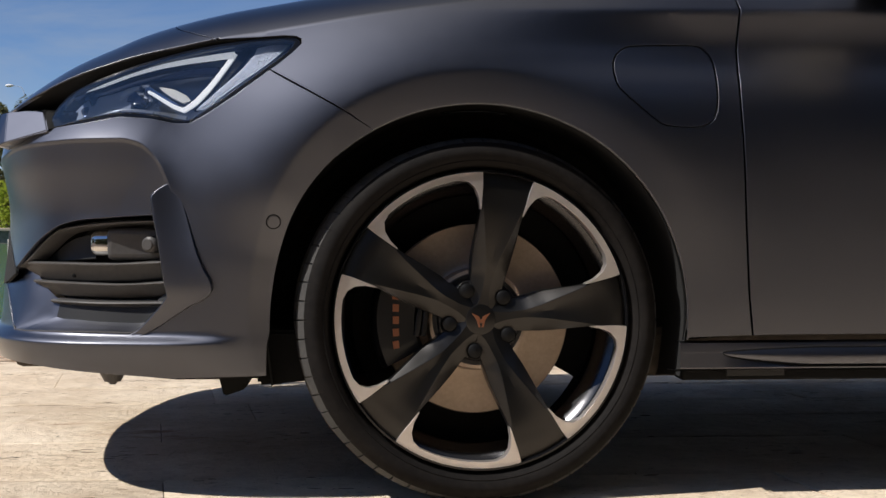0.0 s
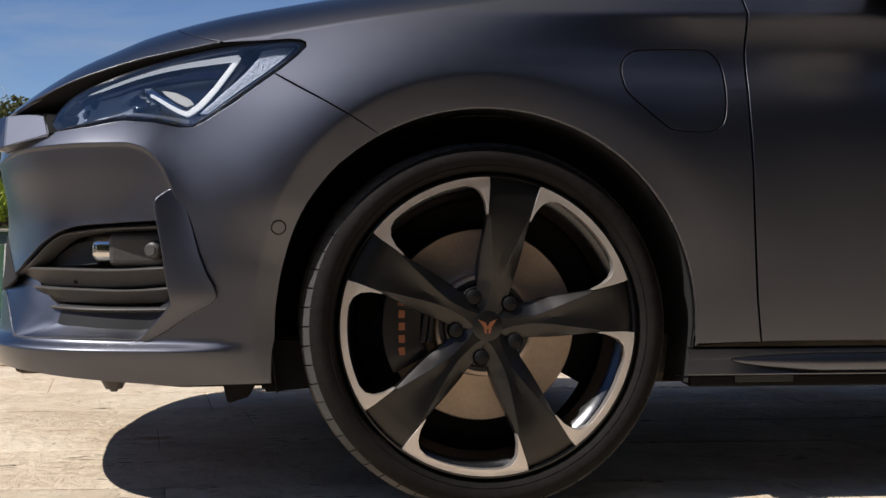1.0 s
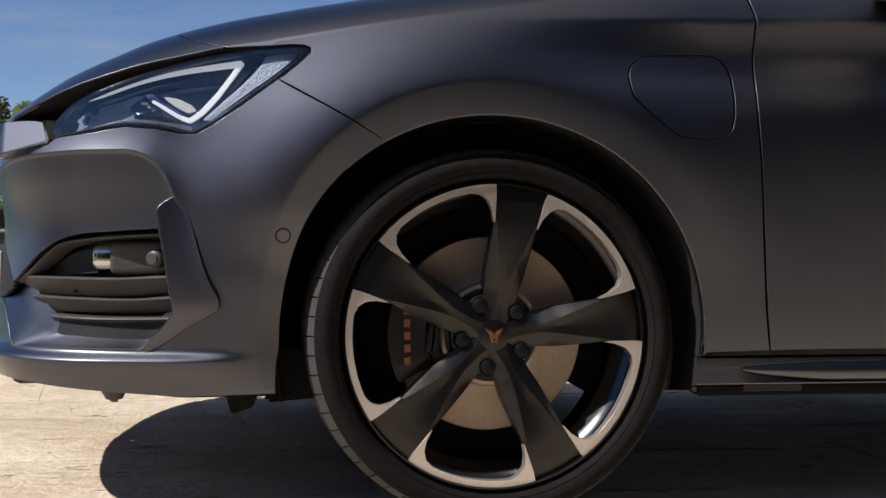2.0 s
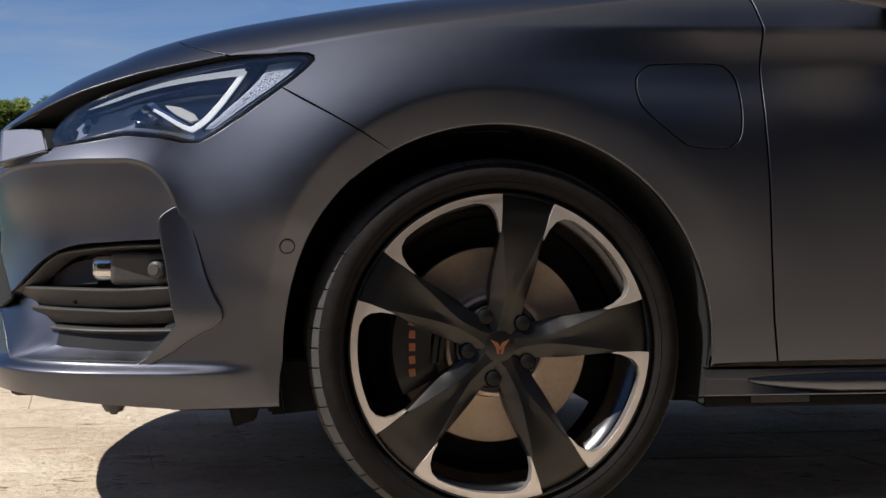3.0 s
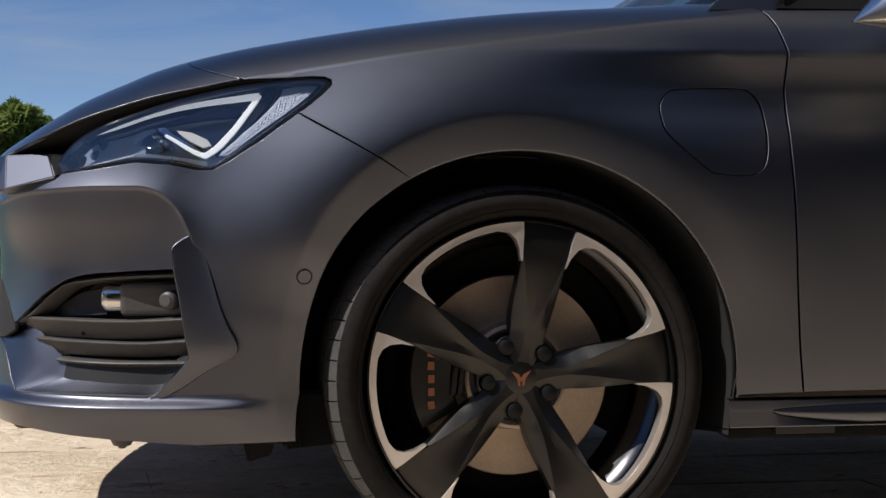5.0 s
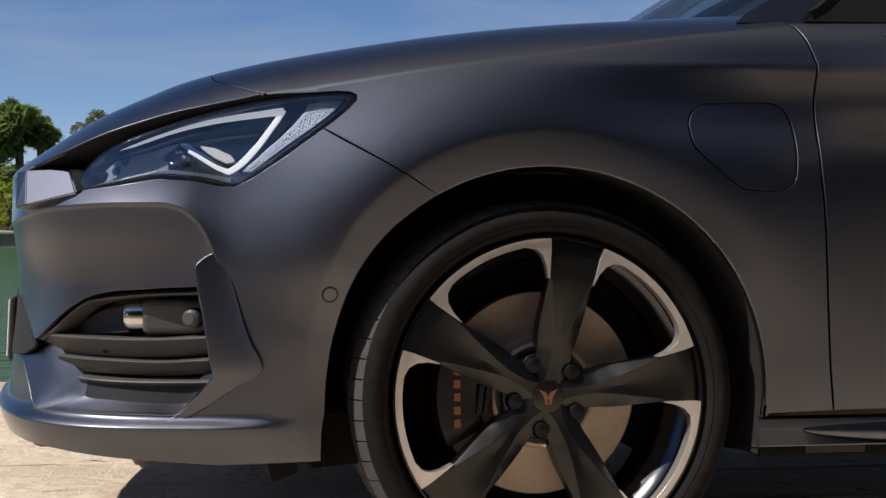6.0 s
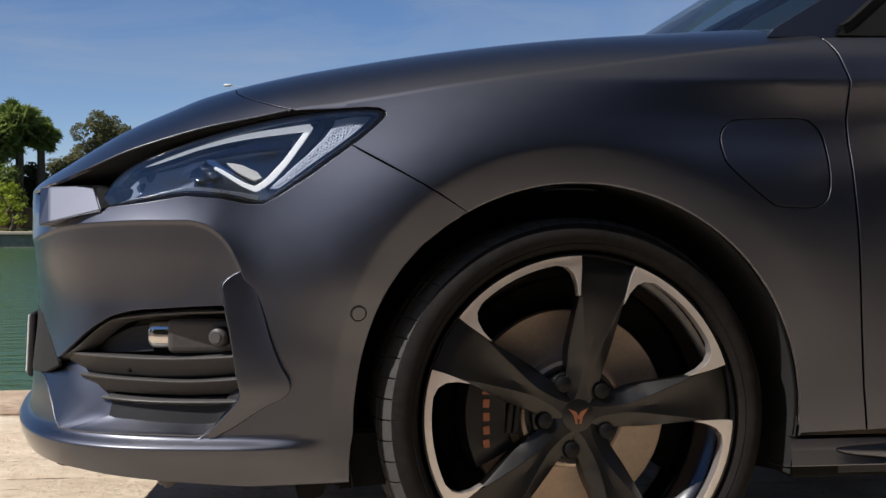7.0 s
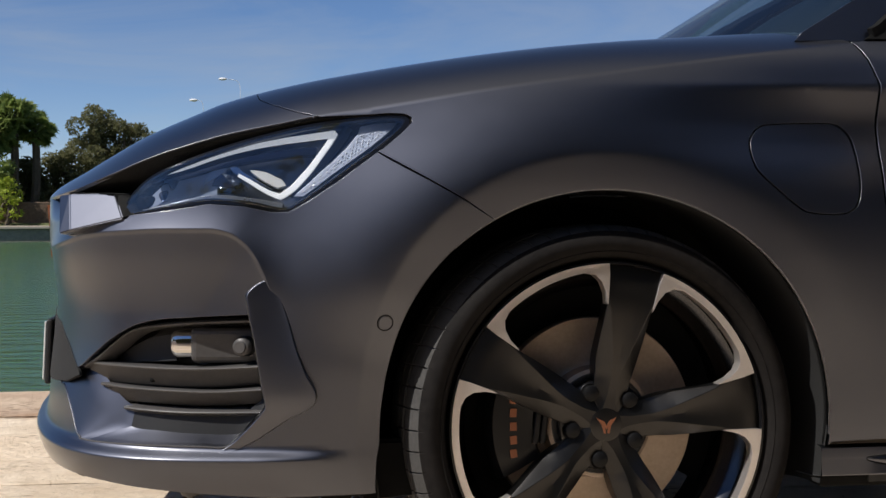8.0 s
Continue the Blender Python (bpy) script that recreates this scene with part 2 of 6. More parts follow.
def skin(a, z, facet=True):
    """A point of the side: a runs along the plan from the middle of the nose rearwards, z is the height."""
    a, z = np.broadcast_arrays(np.asarray(a, float), np.asarray(z, float))
    tau = np.interp(a, ALONG, TAU)
    g = np.exp(-(tau / 0.07) ** 0.75)
    x = NOSE_X(z) * (1 - smooth(0.25, 0.7, tau)) - 0.965 * smooth(0.25, 0.7, tau) + tau
    y = flank(x, z)
    y = y + (MID - y) * g
    # the facet of the upper bumper lies a little deeper than the shoulder above it
    if not facet:
        return np.stack([x, y, z], -1)
    under = under_facet(a, z)
    proud = (0.009 + 0.004 * (1 - smooth(0.76, 0.95, a))) * smooth(0.35, 0.70, a) * smooth(0.50, 0.60, z)
    shoulder = -proud * np.clip(1 + under / 0.06, 0, 1) ** 2
    deep = 0.010 * smooth(0.45, 0.85, a)
    flat_in = -proud + (proud + deep) * np.clip(under / 0.13, 0, 1) ** 0.8 + 0.002 * smooth(0, 0.003, under)
    dip = np.where(under > 0, flat_in, shoulder) * smooth(0.36, 0.46, z)
    front = 1 - smooth(0.45, 0.95, a)
    return np.stack([x + dip * front, y + dip * (1 - 0.6 * front), z], -1)


def along(x):
    """The value of a that lies at x on the flank."""
    return np.interp(np.asarray(x, float) + 0.965, TAU, ALONG)


# the upper edge of the flank, where the bonnet and the fender's crown begin
TOP_Z = spline([(0.0, 0.690), (0.45, 0.691), (0.663, 0.700), (0.832, 0.725), (0.943, 0.760), (1.034, 0.785), (1.138, 0.802), (1.214, 0.814), (1.316, 0.826), (1.41, 0.839), (1.51, 0.856), (1.714, 0.886), (2.0, 0.926), (2.215, 0.951), (2.6, 0.958), (6.0, 0.958)])
CROWN_Z = spline([(-0.965, 0.6925), (-0.93, 0.7085), (-0.86, 0.7388), (-0.81, 0.7663), (-0.74, 0.8054), (-0.664, 0.8390), (-0.609, 0.8614), (-0.445, 0.8982), (-0.216, 0.9369), (-0.036, 0.9601), (0.17, 0.9786), (0.45, 0.9966), (4, 1.0046)])
LOW = 0.18


def level(a, z):
    """The second coordinate of body() at the height z."""
    return (np.asarray(z, float) - LOW) / (TOP_Z(np.abs(a)) - LOW)


def body(a, v, facet=True):
    """The whole outer skin: v from 0 to 1 climbs the flank, from 1 to 2 it crosses the top to the middle; a below 0 is the far side."""
    a, v = np.broadcast_arrays(np.asarray(a, float), np.asarray(v, float))
    b = np.abs(a)
    top = TOP_Z(b)
    low = skin(b, LOW + np.clip(v, -1, 1) * (top - LOW), facet)
    q = np.clip(v - 1, 0, 1)
    x, y, z = low[..., 0], low[..., 1], low[..., 2]
    z = z + (np.maximum(CROWN_Z(x), top + 0.002) - top) * (1 - (1 - q) ** (5.5 + 2.0 * smooth(0.95, 1.25, b) - 2.0 * smooth(1.7, 2.2, b)))
    y = y + (MID - y) * q
    y = np.where(a < 0, 2 * MID - y, y)
    return np.stack([x, y, z], -1)


# ---- building helpers ----

def root(name, label, category, at=(0, 0, 0), group=""):
    ob = new(name)
    ob.location = at
    ob.empty_display_size = 0.1
    return tagged(ob, label, category, group)


def hang(ob, parent):
    """Makes ob a part of parent, both given in world places."""
    ob.parent = parent
    ob.matrix_parent_inverse = parent_world(parent).inverted()
    return ob


def parent_world(ob):
    m = ob.matrix_basis.copy()
    if ob.parent:
        m = parent_world(ob.parent) @ ob.matrix_parent_inverse @ m
    return m


def mesh_from(name, verts, faces, normals=None, smooth_faces=True):
    me = bpy.data.meshes.new(name)
    me.from_pydata([tuple(map(float, v)) for v in verts], [], [tuple(map(int, q)) for q in faces])
    if smooth_faces:
        me.polygons.foreach_set("use_smooth", [True] * len(me.polygons))
    me.update()
    if normals is None and smooth_faces:
        me.set_sharp_from_angle(angle=radians(38))
    if normals is not None:
        me.normals_split_custom_set_from_vertices([tuple(map(float, v)) for v in normals])
    return me


def part(name, data, mat, parent=None, label=""):
    """Links a bmesh or a mesh as one object under a thing or part."""
    if isinstance(data, bmesh.types.BMesh):
        me = bpy.data.meshes.new(name)
        bmesh.ops.recalc_face_normals(data, faces=data.faces[:])
        data.to_mesh(me)
        data.free()
    else:
        me = data
    if mat and not me.materials:
        me.materials.append(mat)
    ob = new(name, me)
    if parent:
        hang(ob, parent)
    if label:
        tagged(ob, label)
    return ob


def far_side(ob, parent):
    """The same part on the other side of the car."""
    me = ob.data.copy()
    n = len(me.vertices)
    co = np.zeros(n * 3)
    me.vertices.foreach_get("co", co)
    co = co.reshape(-1, 3)
    nor = np.zeros(len(me.corner_normals) * 3)
    me.corner_normals.foreach_get("vector", nor)
    nor = nor.reshape(-1, 3)
    acc = np.zeros((n, 3))
    li = np.zeros(len(me.loops), dtype=np.int32)
    me.loops.foreach_get("vertex_index", li)
    np.add.at(acc, li, nor)
    co[:, 1] = 2 * MID - co[:, 1]
    acc[:, 1] *= -1
    acc /= np.maximum(np.linalg.norm(acc, axis=1, keepdims=True), 1e-9)
    faces = [tuple(reversed(p.vertices)) for p in me.polygons]
    me2 = mesh_from(ob.name, co, faces, acc)
    return part(ob.name.split(".")[0], me2, ob.data.materials[0], parent, ob.get("label", ""))


def rounded(points, steps=6, closed=True):
    """A smooth curve (Catmull-Rom) through control points."""
    p = [np.array(q, float) for q in points]
    n, out = len(p), []
    for i in range(n if closed else n - 1):
        a, b = p[i], p[(i + 1) % n]
        c = p[(i - 1) % n] if closed or i > 0 else a
        d = p[(i + 2) % n] if closed or i < n - 2 else b
        # centripetal-like tension keeps corners tight
        for s in np.linspace(0, 1, steps, endpoint=False):
            out.append(0.5 * (2 * a + (b - c) * s + (2 * c - 5 * a + 4 * b - d) * s * s + (3 * a - c - 3 * b + d) * s ** 3))
    if not closed:
        out.append(p[-1])
    return np.array(out)


def dense(points, step, closed=True):
    """Straight runs between points, cut into short pieces."""
    p, out = [np.array(q, float) for q in points], []
    n = len(p)
    for i in range(n if closed else n - 1):
        a, b = p[i], p[(i + 1) % n]
        k = max(1, int(math.ceil(np.linalg.norm(b - a) / step)))
        out += [a + (b - a) * j / k for j in range(k)]
    if not closed:
        out.append(p[-1])
    return np.array(out)


def area2(poly):
    x, y = poly[:, 0], poly[:, 1]
    return float(np.sum(x * np.roll(y, -1) - np.roll(x, -1) * y))


def ccw(poly):
    poly = np.asarray(poly, float)
    return poly if area2(poly) > 0 else poly[::-1]


def grown(poly, d):
    """A closed outline moved outwards by d (inwards where negative)."""
    poly = ccw(poly)
    t = np.roll(poly, -1, 0) - np.roll(poly, 1, 0)
    t /= np.maximum(np.linalg.norm(t, axis=1, keepdims=True), 1e-9)
    return poly + d * np.stack([t[:, 1], -t[:, 0]], -1)


def inside(poly, pts):
    x, y = pts[:, 0], pts[:, 1]
    hit = np.zeros(len(pts), bool)
    x0, y0 = poly[:, 0], poly[:, 1]
    x1, y1 = np.roll(x0, -1), np.roll(y0, -1)
    for a, b, c, d in zip(x0, y0, x1, y1):
        if b != d:
            hit ^= ((b > y) != (d > y)) & (x < (c - a) * (y - b) / (d - b) + a)
    return hit


def near(poly, pts, d):
    """Which points lie closer than d to an outline's points."""
    out = np.zeros(len(pts), bool)
    for q in poly:
        out |= (np.abs(pts[:, 0] - q[0]) < d) & (np.abs(pts[:, 1] - q[1]) < d)
    return out


def normal_of(f, p, e=0.0015):
    u = f(p[:, 0] + e, p[:, 1]) - f(p[:, 0] - e, p[:, 1])
    v = f(p[:, 0], p[:, 1] + e) - f(p[:, 0], p[:, 1] - e)
    n = np.cross(u, v)
    return n / np.maximum(np.linalg.norm(n, axis=1, keepdims=True), 1e-12)


def panel_mesh(name, f, outline, holes=(), step=0.014, depth=0.014, lift=0.0, lines=(), back=False, round_by=0.0012, eps=0.0015):
    """A sheet on the surface f(u, v), cut to an outline with holes, its rim rounded and turned inwards by depth."""
    outline = ccw(outline)
    holes = [ccw(h)[::-1] for h in holes]
    lo, hi = outline.min(0), outline.max(0)
    gu, gv = np.meshgrid(np.arange(lo[0] + step / 2, hi[0], step), np.arange(lo[1] + step / 2, hi[1], step), indexing="ij")
    gu[:, ::2] += step * 0.35
    grid = np.stack([gu.ravel(), gv.ravel()], -1)
    keep = inside(outline, grid) & ~near(outline, grid, step * 0.45)
    for h in holes:
        keep &= ~inside(h, grid) & ~near(h, grid, step * 0.45)
    for line in lines:
        keep &= ~near(line, grid, step * 0.42)
    grid = grid[keep]
    verts, edges = [], []
    for loop in (outline, *holes):
        k = len(verts)
        verts += [tuple(q) for q in loop]
        edges += [(k + i, k + (i + 1) % len(loop)) for i in range(len(loop))]
    for line in lines:
        k = len(verts)
        verts += [tuple(q) for q in line]
        edges += [(k + i, k + i + 1) for i in range(len(line) - 1)]
    verts += [tuple(q) for q in grid]
    from mathutils.geometry import delaunay_2d_cdt
    vo, _, fo, _, _, _ = delaunay_2d_cdt([Vector(v) for v in verts], edges, [], 0, 1e-6)
    p = np.array([tuple(v) for v in vo])
    tri = np.array([t for t in fo])
    c = p[tri].mean(1)
    ok = inside(outline, c)
    for h in holes:
        ok &= ~inside(h, c)
    tri = tri[ok]
    e1, e2 = p[tri[:, 1]] - p[tri[:, 0]], p[tri[:, 2]] - p[tri[:, 0]]
    turn = e1[:, 0] * e2[:, 1] - e1[:, 1] * e2[:, 0]
    tri = tri[np.abs(turn) > 1e-12]
    turn = turn[np.abs(turn) > 1e-12]
    tri[turn < 0] = tri[turn < 0][:, ::-1]
    nor = normal_of(f, p, eps)
    pos = f(p[:, 0], p[:, 1]) + nor * lift
    faces = [tuple(t) for t in tri]
    # the rim, found as the edges that only one face uses
    count = {}
    for t in faces:
        for i in range(3):
            count[(t[i], t[(i + 1) % 3])] = 1
    rim = [(a, b) for a, b in count if (b, a) not in count]
    outw = {}
    for a, b in rim:
        d = pos[b] - pos[a]
        o = np.cross(d, nor[a])
        o /= max(np.linalg.norm(o), 1e-9)
        for k in (a, b):
            outw[k] = outw.get(k, 0) + o
    allp, alln = [*pos], [*nor]
    ring = {}
    for k, o in outw.items():
        o = o / max(np.linalg.norm(o), 1e-9)
        ring[k] = (len(allp), len(allp) + 1)
        allp.append(pos[k] + o * round_by - nor[k] * round_by)
        alln.append(o)
        allp.append(pos[k] + o * round_by - nor[k] * depth)
        alln.append(o)
    for a, b in rim:
        a1, a2 = ring[a]
        b1, b2 = ring[b]
        faces += [(a, a1, b1, b), (a1, a2, b2, b1)]
    if back:
        k = len(allp)
        back_of = {}
        for j in range(len(pos)):
            back_of[j] = len(allp)
            allp.append(pos[j] - nor[j] * depth)
            alln.append(-nor[j])
        faces += [(back_of[t[2]], back_of[t[1]], back_of[t[0]]) for t in tri]
    return mesh_from(name, allp, faces, alln)


def strip_mesh(name, rows, closed_u=False, closed_v=False, flip=False, smooth_faces=True):
    """A sheet through rows of points (rows x columns x 3)."""
    g = np.asarray(rows, float)
    nu, nv = g.shape[:2]
    faces = []
    for i in range(nu if closed_u else nu - 1):
        for j in range(nv if closed_v else nv - 1):
            q = (i * nv + j, ((i + 1) % nu) * nv + j, ((i + 1) % nu) * nv + (j + 1) % nv, i * nv + (j + 1) % nv)
            faces.append(q[::-1] if flip else q)
    return mesh_from(name, g.reshape(-1, 3), faces, smooth_faces=smooth_faces)


def tube_mesh(name, path, profile, ups=None):
    """A closed profile (pairs: sideways, up) swept along a path, with end caps."""
    path = np.asarray(path, float)
    t = np.gradient(path, axis=0)
    t /= np.linalg.norm(t, axis=1, keepdims=True)
    rows = []
    for i, (q, d) in enumerate(zip(path, t)):
        up = np.array((0, 0, 1.0)) if ups is None else np.asarray(ups[i] if np.ndim(ups) > 1 else ups, float)
        side = np.cross(d, up)
        side /= np.linalg.norm(side)
        up = np.cross(side, d)
        rows.append([q + side * a + up * b for a, b in profile])
    g = np.array(rows)
    nu, nv = g.shape[:2]
    faces = [(i * nv + j, i * nv + (j + 1) % nv, (i + 1) * nv + (j + 1) % nv, (i + 1) * nv + j) for i in range(nu - 1) for j in range(nv)]
    faces += [tuple(range(nv))[::-1], tuple((nu - 1) * nv + j for j in range(nv))]
    me = mesh_from(name, g.reshape(-1, 3), faces, smooth_faces=False)
    return me


def box_bm(size, at=(0, 0, 0), bevel=0.0, segments=2, turn=None):
    bm = bmesh.new()
    m = Matrix.Translation(at) @ (turn or Matrix()) @ Matrix.Diagonal((*size, 1))
    bmesh.ops.create_cube(bm, size=1, matrix=m)
    if bevel:
        bmesh.ops.bevel(bm, geom=bm.edges[:], offset=bevel, segments=segments, affect="EDGES", profile=0.5)
    for q in bm.faces:
        q.smooth = False
    return bm


def lathe_mesh(name, profile, centre, sides=96, axis="y", smooth_faces=True):
    """A profile of (radius, along) turned about an axis through centre."""
    rows = []
    for k in range(sides):
        w = 2 * math.pi * k / sides
        rows.append([(centre[0] + r * math.cos(w), centre[1] + s, centre[2] + r * math.sin(w)) for r, s in profile])
    return strip_mesh(name, rows, closed_u=True, smooth_faces=smooth_faces)


# ---- the car ----
car = root("car", "dark satin grey hatchback parked on the stone quay", "car", (1.3, MID, 0))


def lined(points, sharp=0.012):
    """Outline in (a, z), smoothed, given to body() as (a, v)."""
    p = dense(points, sharp)
    return np.stack([p[:, 0], level(p[:, 0], p[:, 1])], -1)


def curve(points, steps=5, closed=True):
    p = rounded(points, steps, closed)
    return np.stack([p[:, 0], level(p[:, 0], p[:, 1])], -1)


def other(poly):
    """The same outline on the far side."""
    q = np.array(poly)
    q[:, 0] *= -1
    return q


def arch_points(x0, z0, z1, lead):
    """The arch's edge from low to high on one side, as (a, z)."""
    out = []
    for z in np.linspace(z0, z1, 26):
        dz = max(0.0, z - HUB[1])
        x = HUB[0] + lead * math.sqrt(max(ARCH ** 2 - dz ** 2, 0)) - lead * float(np.interp(z, (0.22, 0.30, 0.38, 0.44, 0.52, 0.60), (0.004, 0.011, 0.012, 0.010, 0.004, 0.0)))
        out.append((float(along(x)), float(z)))
    return out


def arc_top(w0, w1, n):
    return [(float(along(HUB[0] + ARCH * math.cos(w))), HUB[1] + ARCH * math.sin(w)) for w in np.linspace(w0, w1, n)]


LAMP = [(0.63, 0.697), (0.84, 0.694), (0.866, 0.658), (0.98, 0.667), (1.059, 0.677), (1.121, 0.673), (1.17, 0.664), (1.198, 0.664), (1.226, 0.678), (1.281, 0.713), (1.339, 0.757), (1.380, 0.788), (1.397, 0.804), (1.397, 0.812), (1.385, 0.817), (1.360, 0.818), (1.300, 0.815), (1.214, 0.811), (1.138, 0.800), (1.034, 0.783), (0.943, 0.758), (0.832, 0.723)]
GLASS = [(0.890, 0.664), (0.884, 0.682), (0.927, 0.712), (1.001, 0.745), (1.073, 0.771), (1.168, 0.792), (1.281, 0.806), (1.350, 0.811), (1.378, 0.810), (1.384, 0.804), (1.366, 0.786), (1.325, 0.755), (1.272, 0.716), (1.218, 0.681), (1.189, 0.669), (1.131, 0.679), (1.059, 0.684), (0.980, 0.675)]
TOP_LIP = [(0.560, 0.376), (0.600, 0.396), (0.678, 0.410), (0.734, 0.432), (0.800, 0.460), (0.854, 0.479), (0.886, 0.488), (0.942, 0.497), (1.016, 0.5015), (1.130, 0.5065)]
SHELF_RIM = [(0.560, 0.372), (0.604, 0.371), (0.654, 0.343), (0.698, 0.310), (0.725, 0.299), (0.750, 0.2962), (0.912, 0.2990), (1.036, 0.3000), (1.092, 0.3000), (1.124, 0.314), (1.156, 0.345)]
OPENING = rounded(TOP_LIP, 5, False).tolist() + [(1.136, 0.485), (1.150, 0.428), (1.163, 0.370)] + rounded(SHELF_RIM, 5, False)[:0:-1].tolist()
BLADE = [(1.166, 0.559), (1.158, 0.558), (1.142, 0.550), (1.130, 0.540), (1.127, 0.528), (1.130, 0.502), (1.138, 0.472), (1.148, 0.428), (1.156, 0.394), (1.163, 0.368), (1.159, 0.357), (1.138, 0.334), (1.120, 0.317), (1.108, 0.306), (1.094, 0.2975), (1.090, 0.2935), (1.108, 0.295), (1.124, 0.303), (1.150, 0.317), (1.178, 0.335), (1.204, 0.350), (1.226, 0.360), (1.239, 0.370), (1.242, 0.379), (1.238, 0.393), (1.226, 0.410), (1.206, 0.450), (1.186, 0.507), (1.172, 0.550)]
lamp_hole, lens_edge = lined(LAMP, 0.01), curve(GLASS)
open_hole = lined(OPENING, 0.01)

# bumper, from arch to arch round the nose
right_half = ([(0.0, 0.240), (0.5, 0.243), (0.83, 0.239), (0.987, 0.231), (1.17, 0.221), (1.339, 0.226)] + arch_points(0, 0.235, 0.651, -1)
              + [(1.478, 0.682), (1.427, 0.711), (1.341, 0.757)] + [(1.281, 0.7125), (1.226, 0.678), (1.198, 0.664), (1.17, 0.664), (1.121, 0.673), (1.059, 0.677), (0.98, 0.667), (0.866, 0.658), (0.84, 0.694), (0.63, 0.697), (0.3, 0.690), (0.0, 0.688)])
half = lined(right_half, 0.012)[:-1]
nose = half.tolist() + [[-p[0], p[1]] for p in half[::-1].tolist()]
seen, clean = set(), []
for p in nose:
    key = (round(p[0], 4), round(p[1], 4))
    if key not in seen:
        seen.add(key)
        clean.append(p)
grille_hole = lined([(-0.43, 0.50), (-0.36, 0.625), (0.36, 0.625), (0.43, 0.50), (0.30, 0.47), (-0.30, 0.47)], 0.02)
def edge_line(off):
    """The facet's edge, moved by off into the facet."""
    t = np.stack([np.gradient(EDGE_A), np.gradient(EDGE_Z)], -1)
    t /= np.linalg.norm(t, axis=1, keepdims=True)
    p = np.stack([EDGE_A, EDGE_Z], -1) + off * np.stack([t[:, 1], -t[:, 0]], -1)
    p = np.array([q for q in p[18:] if q[1] > 0.50])
    return np.stack([p[:, 0], level(p[:, 0], p[:, 1])], -1)


def rail(z):
    a = np.linspace(0.1, 1.25, 110)
    return np.stack([a, level(a, z)], -1)


def ring_lines(w0, w1):
    out = []
    for off in (-0.042, -0.030, -0.018, -0.0055, -0.0016, 0.0018, 0.0065):
        w = np.radians(np.linspace(w0, w1, 70))
        r = arch_ring(w) + off
        a, z = along(HUB[0] + r * np.cos(w)), HUB[1] + r * np.sin(w)
        out.append(np.stack([a, level(a, z)], -1))
    return out


guides = ring_lines(125, 184) + [edge_line(d) for d in (-0.058, -0.040, -0.026, -0.015, -0.007, -0.002, 0.0, 0.003, 0.008, 0.016)] + [rail(z) for z in (0.276, 0.2805, 0.285, 0.289, 0.293, 0.2975)]


def bumper_skin(a, v):
    """body(), leaning back beside the grille where it runs in under the bonnet."""
    p = body(a, v)
    b = np.abs(a)
    lean = 0.050 * smooth(0.648, 0.70, p[..., 2]) * (1 - smooth(0.84, 0.90, b)) * smooth(0.35, 0.55, b)
    side = np.where(np.asarray(a) < 0, -1, 1)
    return p + np.stack([0.45 * lean, 0.85 * lean * side, 0 * lean], -1)


bumper = part("bumper", panel_mesh("bumper", bumper_skin, grown(clean, -0.0016), [open_hole, other(open_hole), grille_hole], 0.0125, 0.02, lines=[q for k in guides for q in (k, other(k))]), PAINT, car)


def crease(a0, a1):
    """Lines along the shoulder's fold."""
    a = np.linspace(a0, a1, int((a1 - a0) / 0.012))
    return [np.stack([a, level(a, z)], -1) for z in (0.858, 0.8655, 0.8685, 0.874)]


# fender with its crown, and the flap of the charging port
FLAP = [(1.971, 0.798), (2.001, 0.804), (2.093, 0.806), (2.119, 0.798), (2.135, 0.772), (2.137, 0.716), (2.130, 0.678), (2.116, 0.663), (2.093, 0.657), (2.047, 0.659), (2.022, 0.669), (1.964, 0.720), (1.952, 0.745), (1.952, 0.776)]
flap_edge = curve(FLAP)
DOOR_LINE = [(2.157, 0.950), (2.172, 0.915), (2.184, 0.868), (2.179, 0.800), (2.178, 0.690), (2.181, 0.585), (2.184, 0.485), (2.190, 0.364), (2.197, 0.290)]
edge = ([(1.341, 0.757), (1.380, 0.788), (1.397, 0.804), (1.397, 0.812), (1.385, 0.817), (1.360, 0.818), (1.300, 0.815), (1.214, 0.8125)])
# the shut line between fender and bonnet, as (a, v)
SEAM = [(1.214, 1.0)] + rounded([(1.200, 1.005), (1.165, 1.030), (1.130, 1.070), (1.104, 1.118), (1.090, 1.190), (1.10, 1.36), (1.20, 1.46), (1.5, 1.50)], 6, False).tolist()
arch_edge = arc_top(math.radians(-7), math.radians(119.0), 60)
fender_loop = np.concatenate([
    np.array([(a, float(level(a, z))) for a, z in dense(edge, 0.01, False)]),
    dense(SEAM + [(2.08, 1.47), (2.12, 1.20)], 0.014, False)[1:],
    np.array([(a, float(level(a, z))) for a, z in dense(DOOR_LINE + [(2.085, 0.287)], 0.012, False)]),
    np.array([(a, float(level(a, z))) for a, z in arch_edge]),
    np.array([(a, float(level(a, z))) for a, z in dense([(1.524, 0.652), (1.478, 0.6825), (1.427, 0.7115)], 0.01, False)])])
fender = part("fender", panel_mesh("fender", body, grown(fender_loop, -0.0024), [grown(flap_edge, 0.0022)], 0.0125, 0.02, lines=ring_lines(12, 112) + crease(1.72, 2.165), round_by=0.0006), PAINT, car)
far_side(fender, car)
part("charging_flap", panel_mesh("charging_flap", body, grown(flap_edge, -0.0022), [], 0.0125, 0.012, lift=-0.0004, round_by=0.0005), PAINT, car)

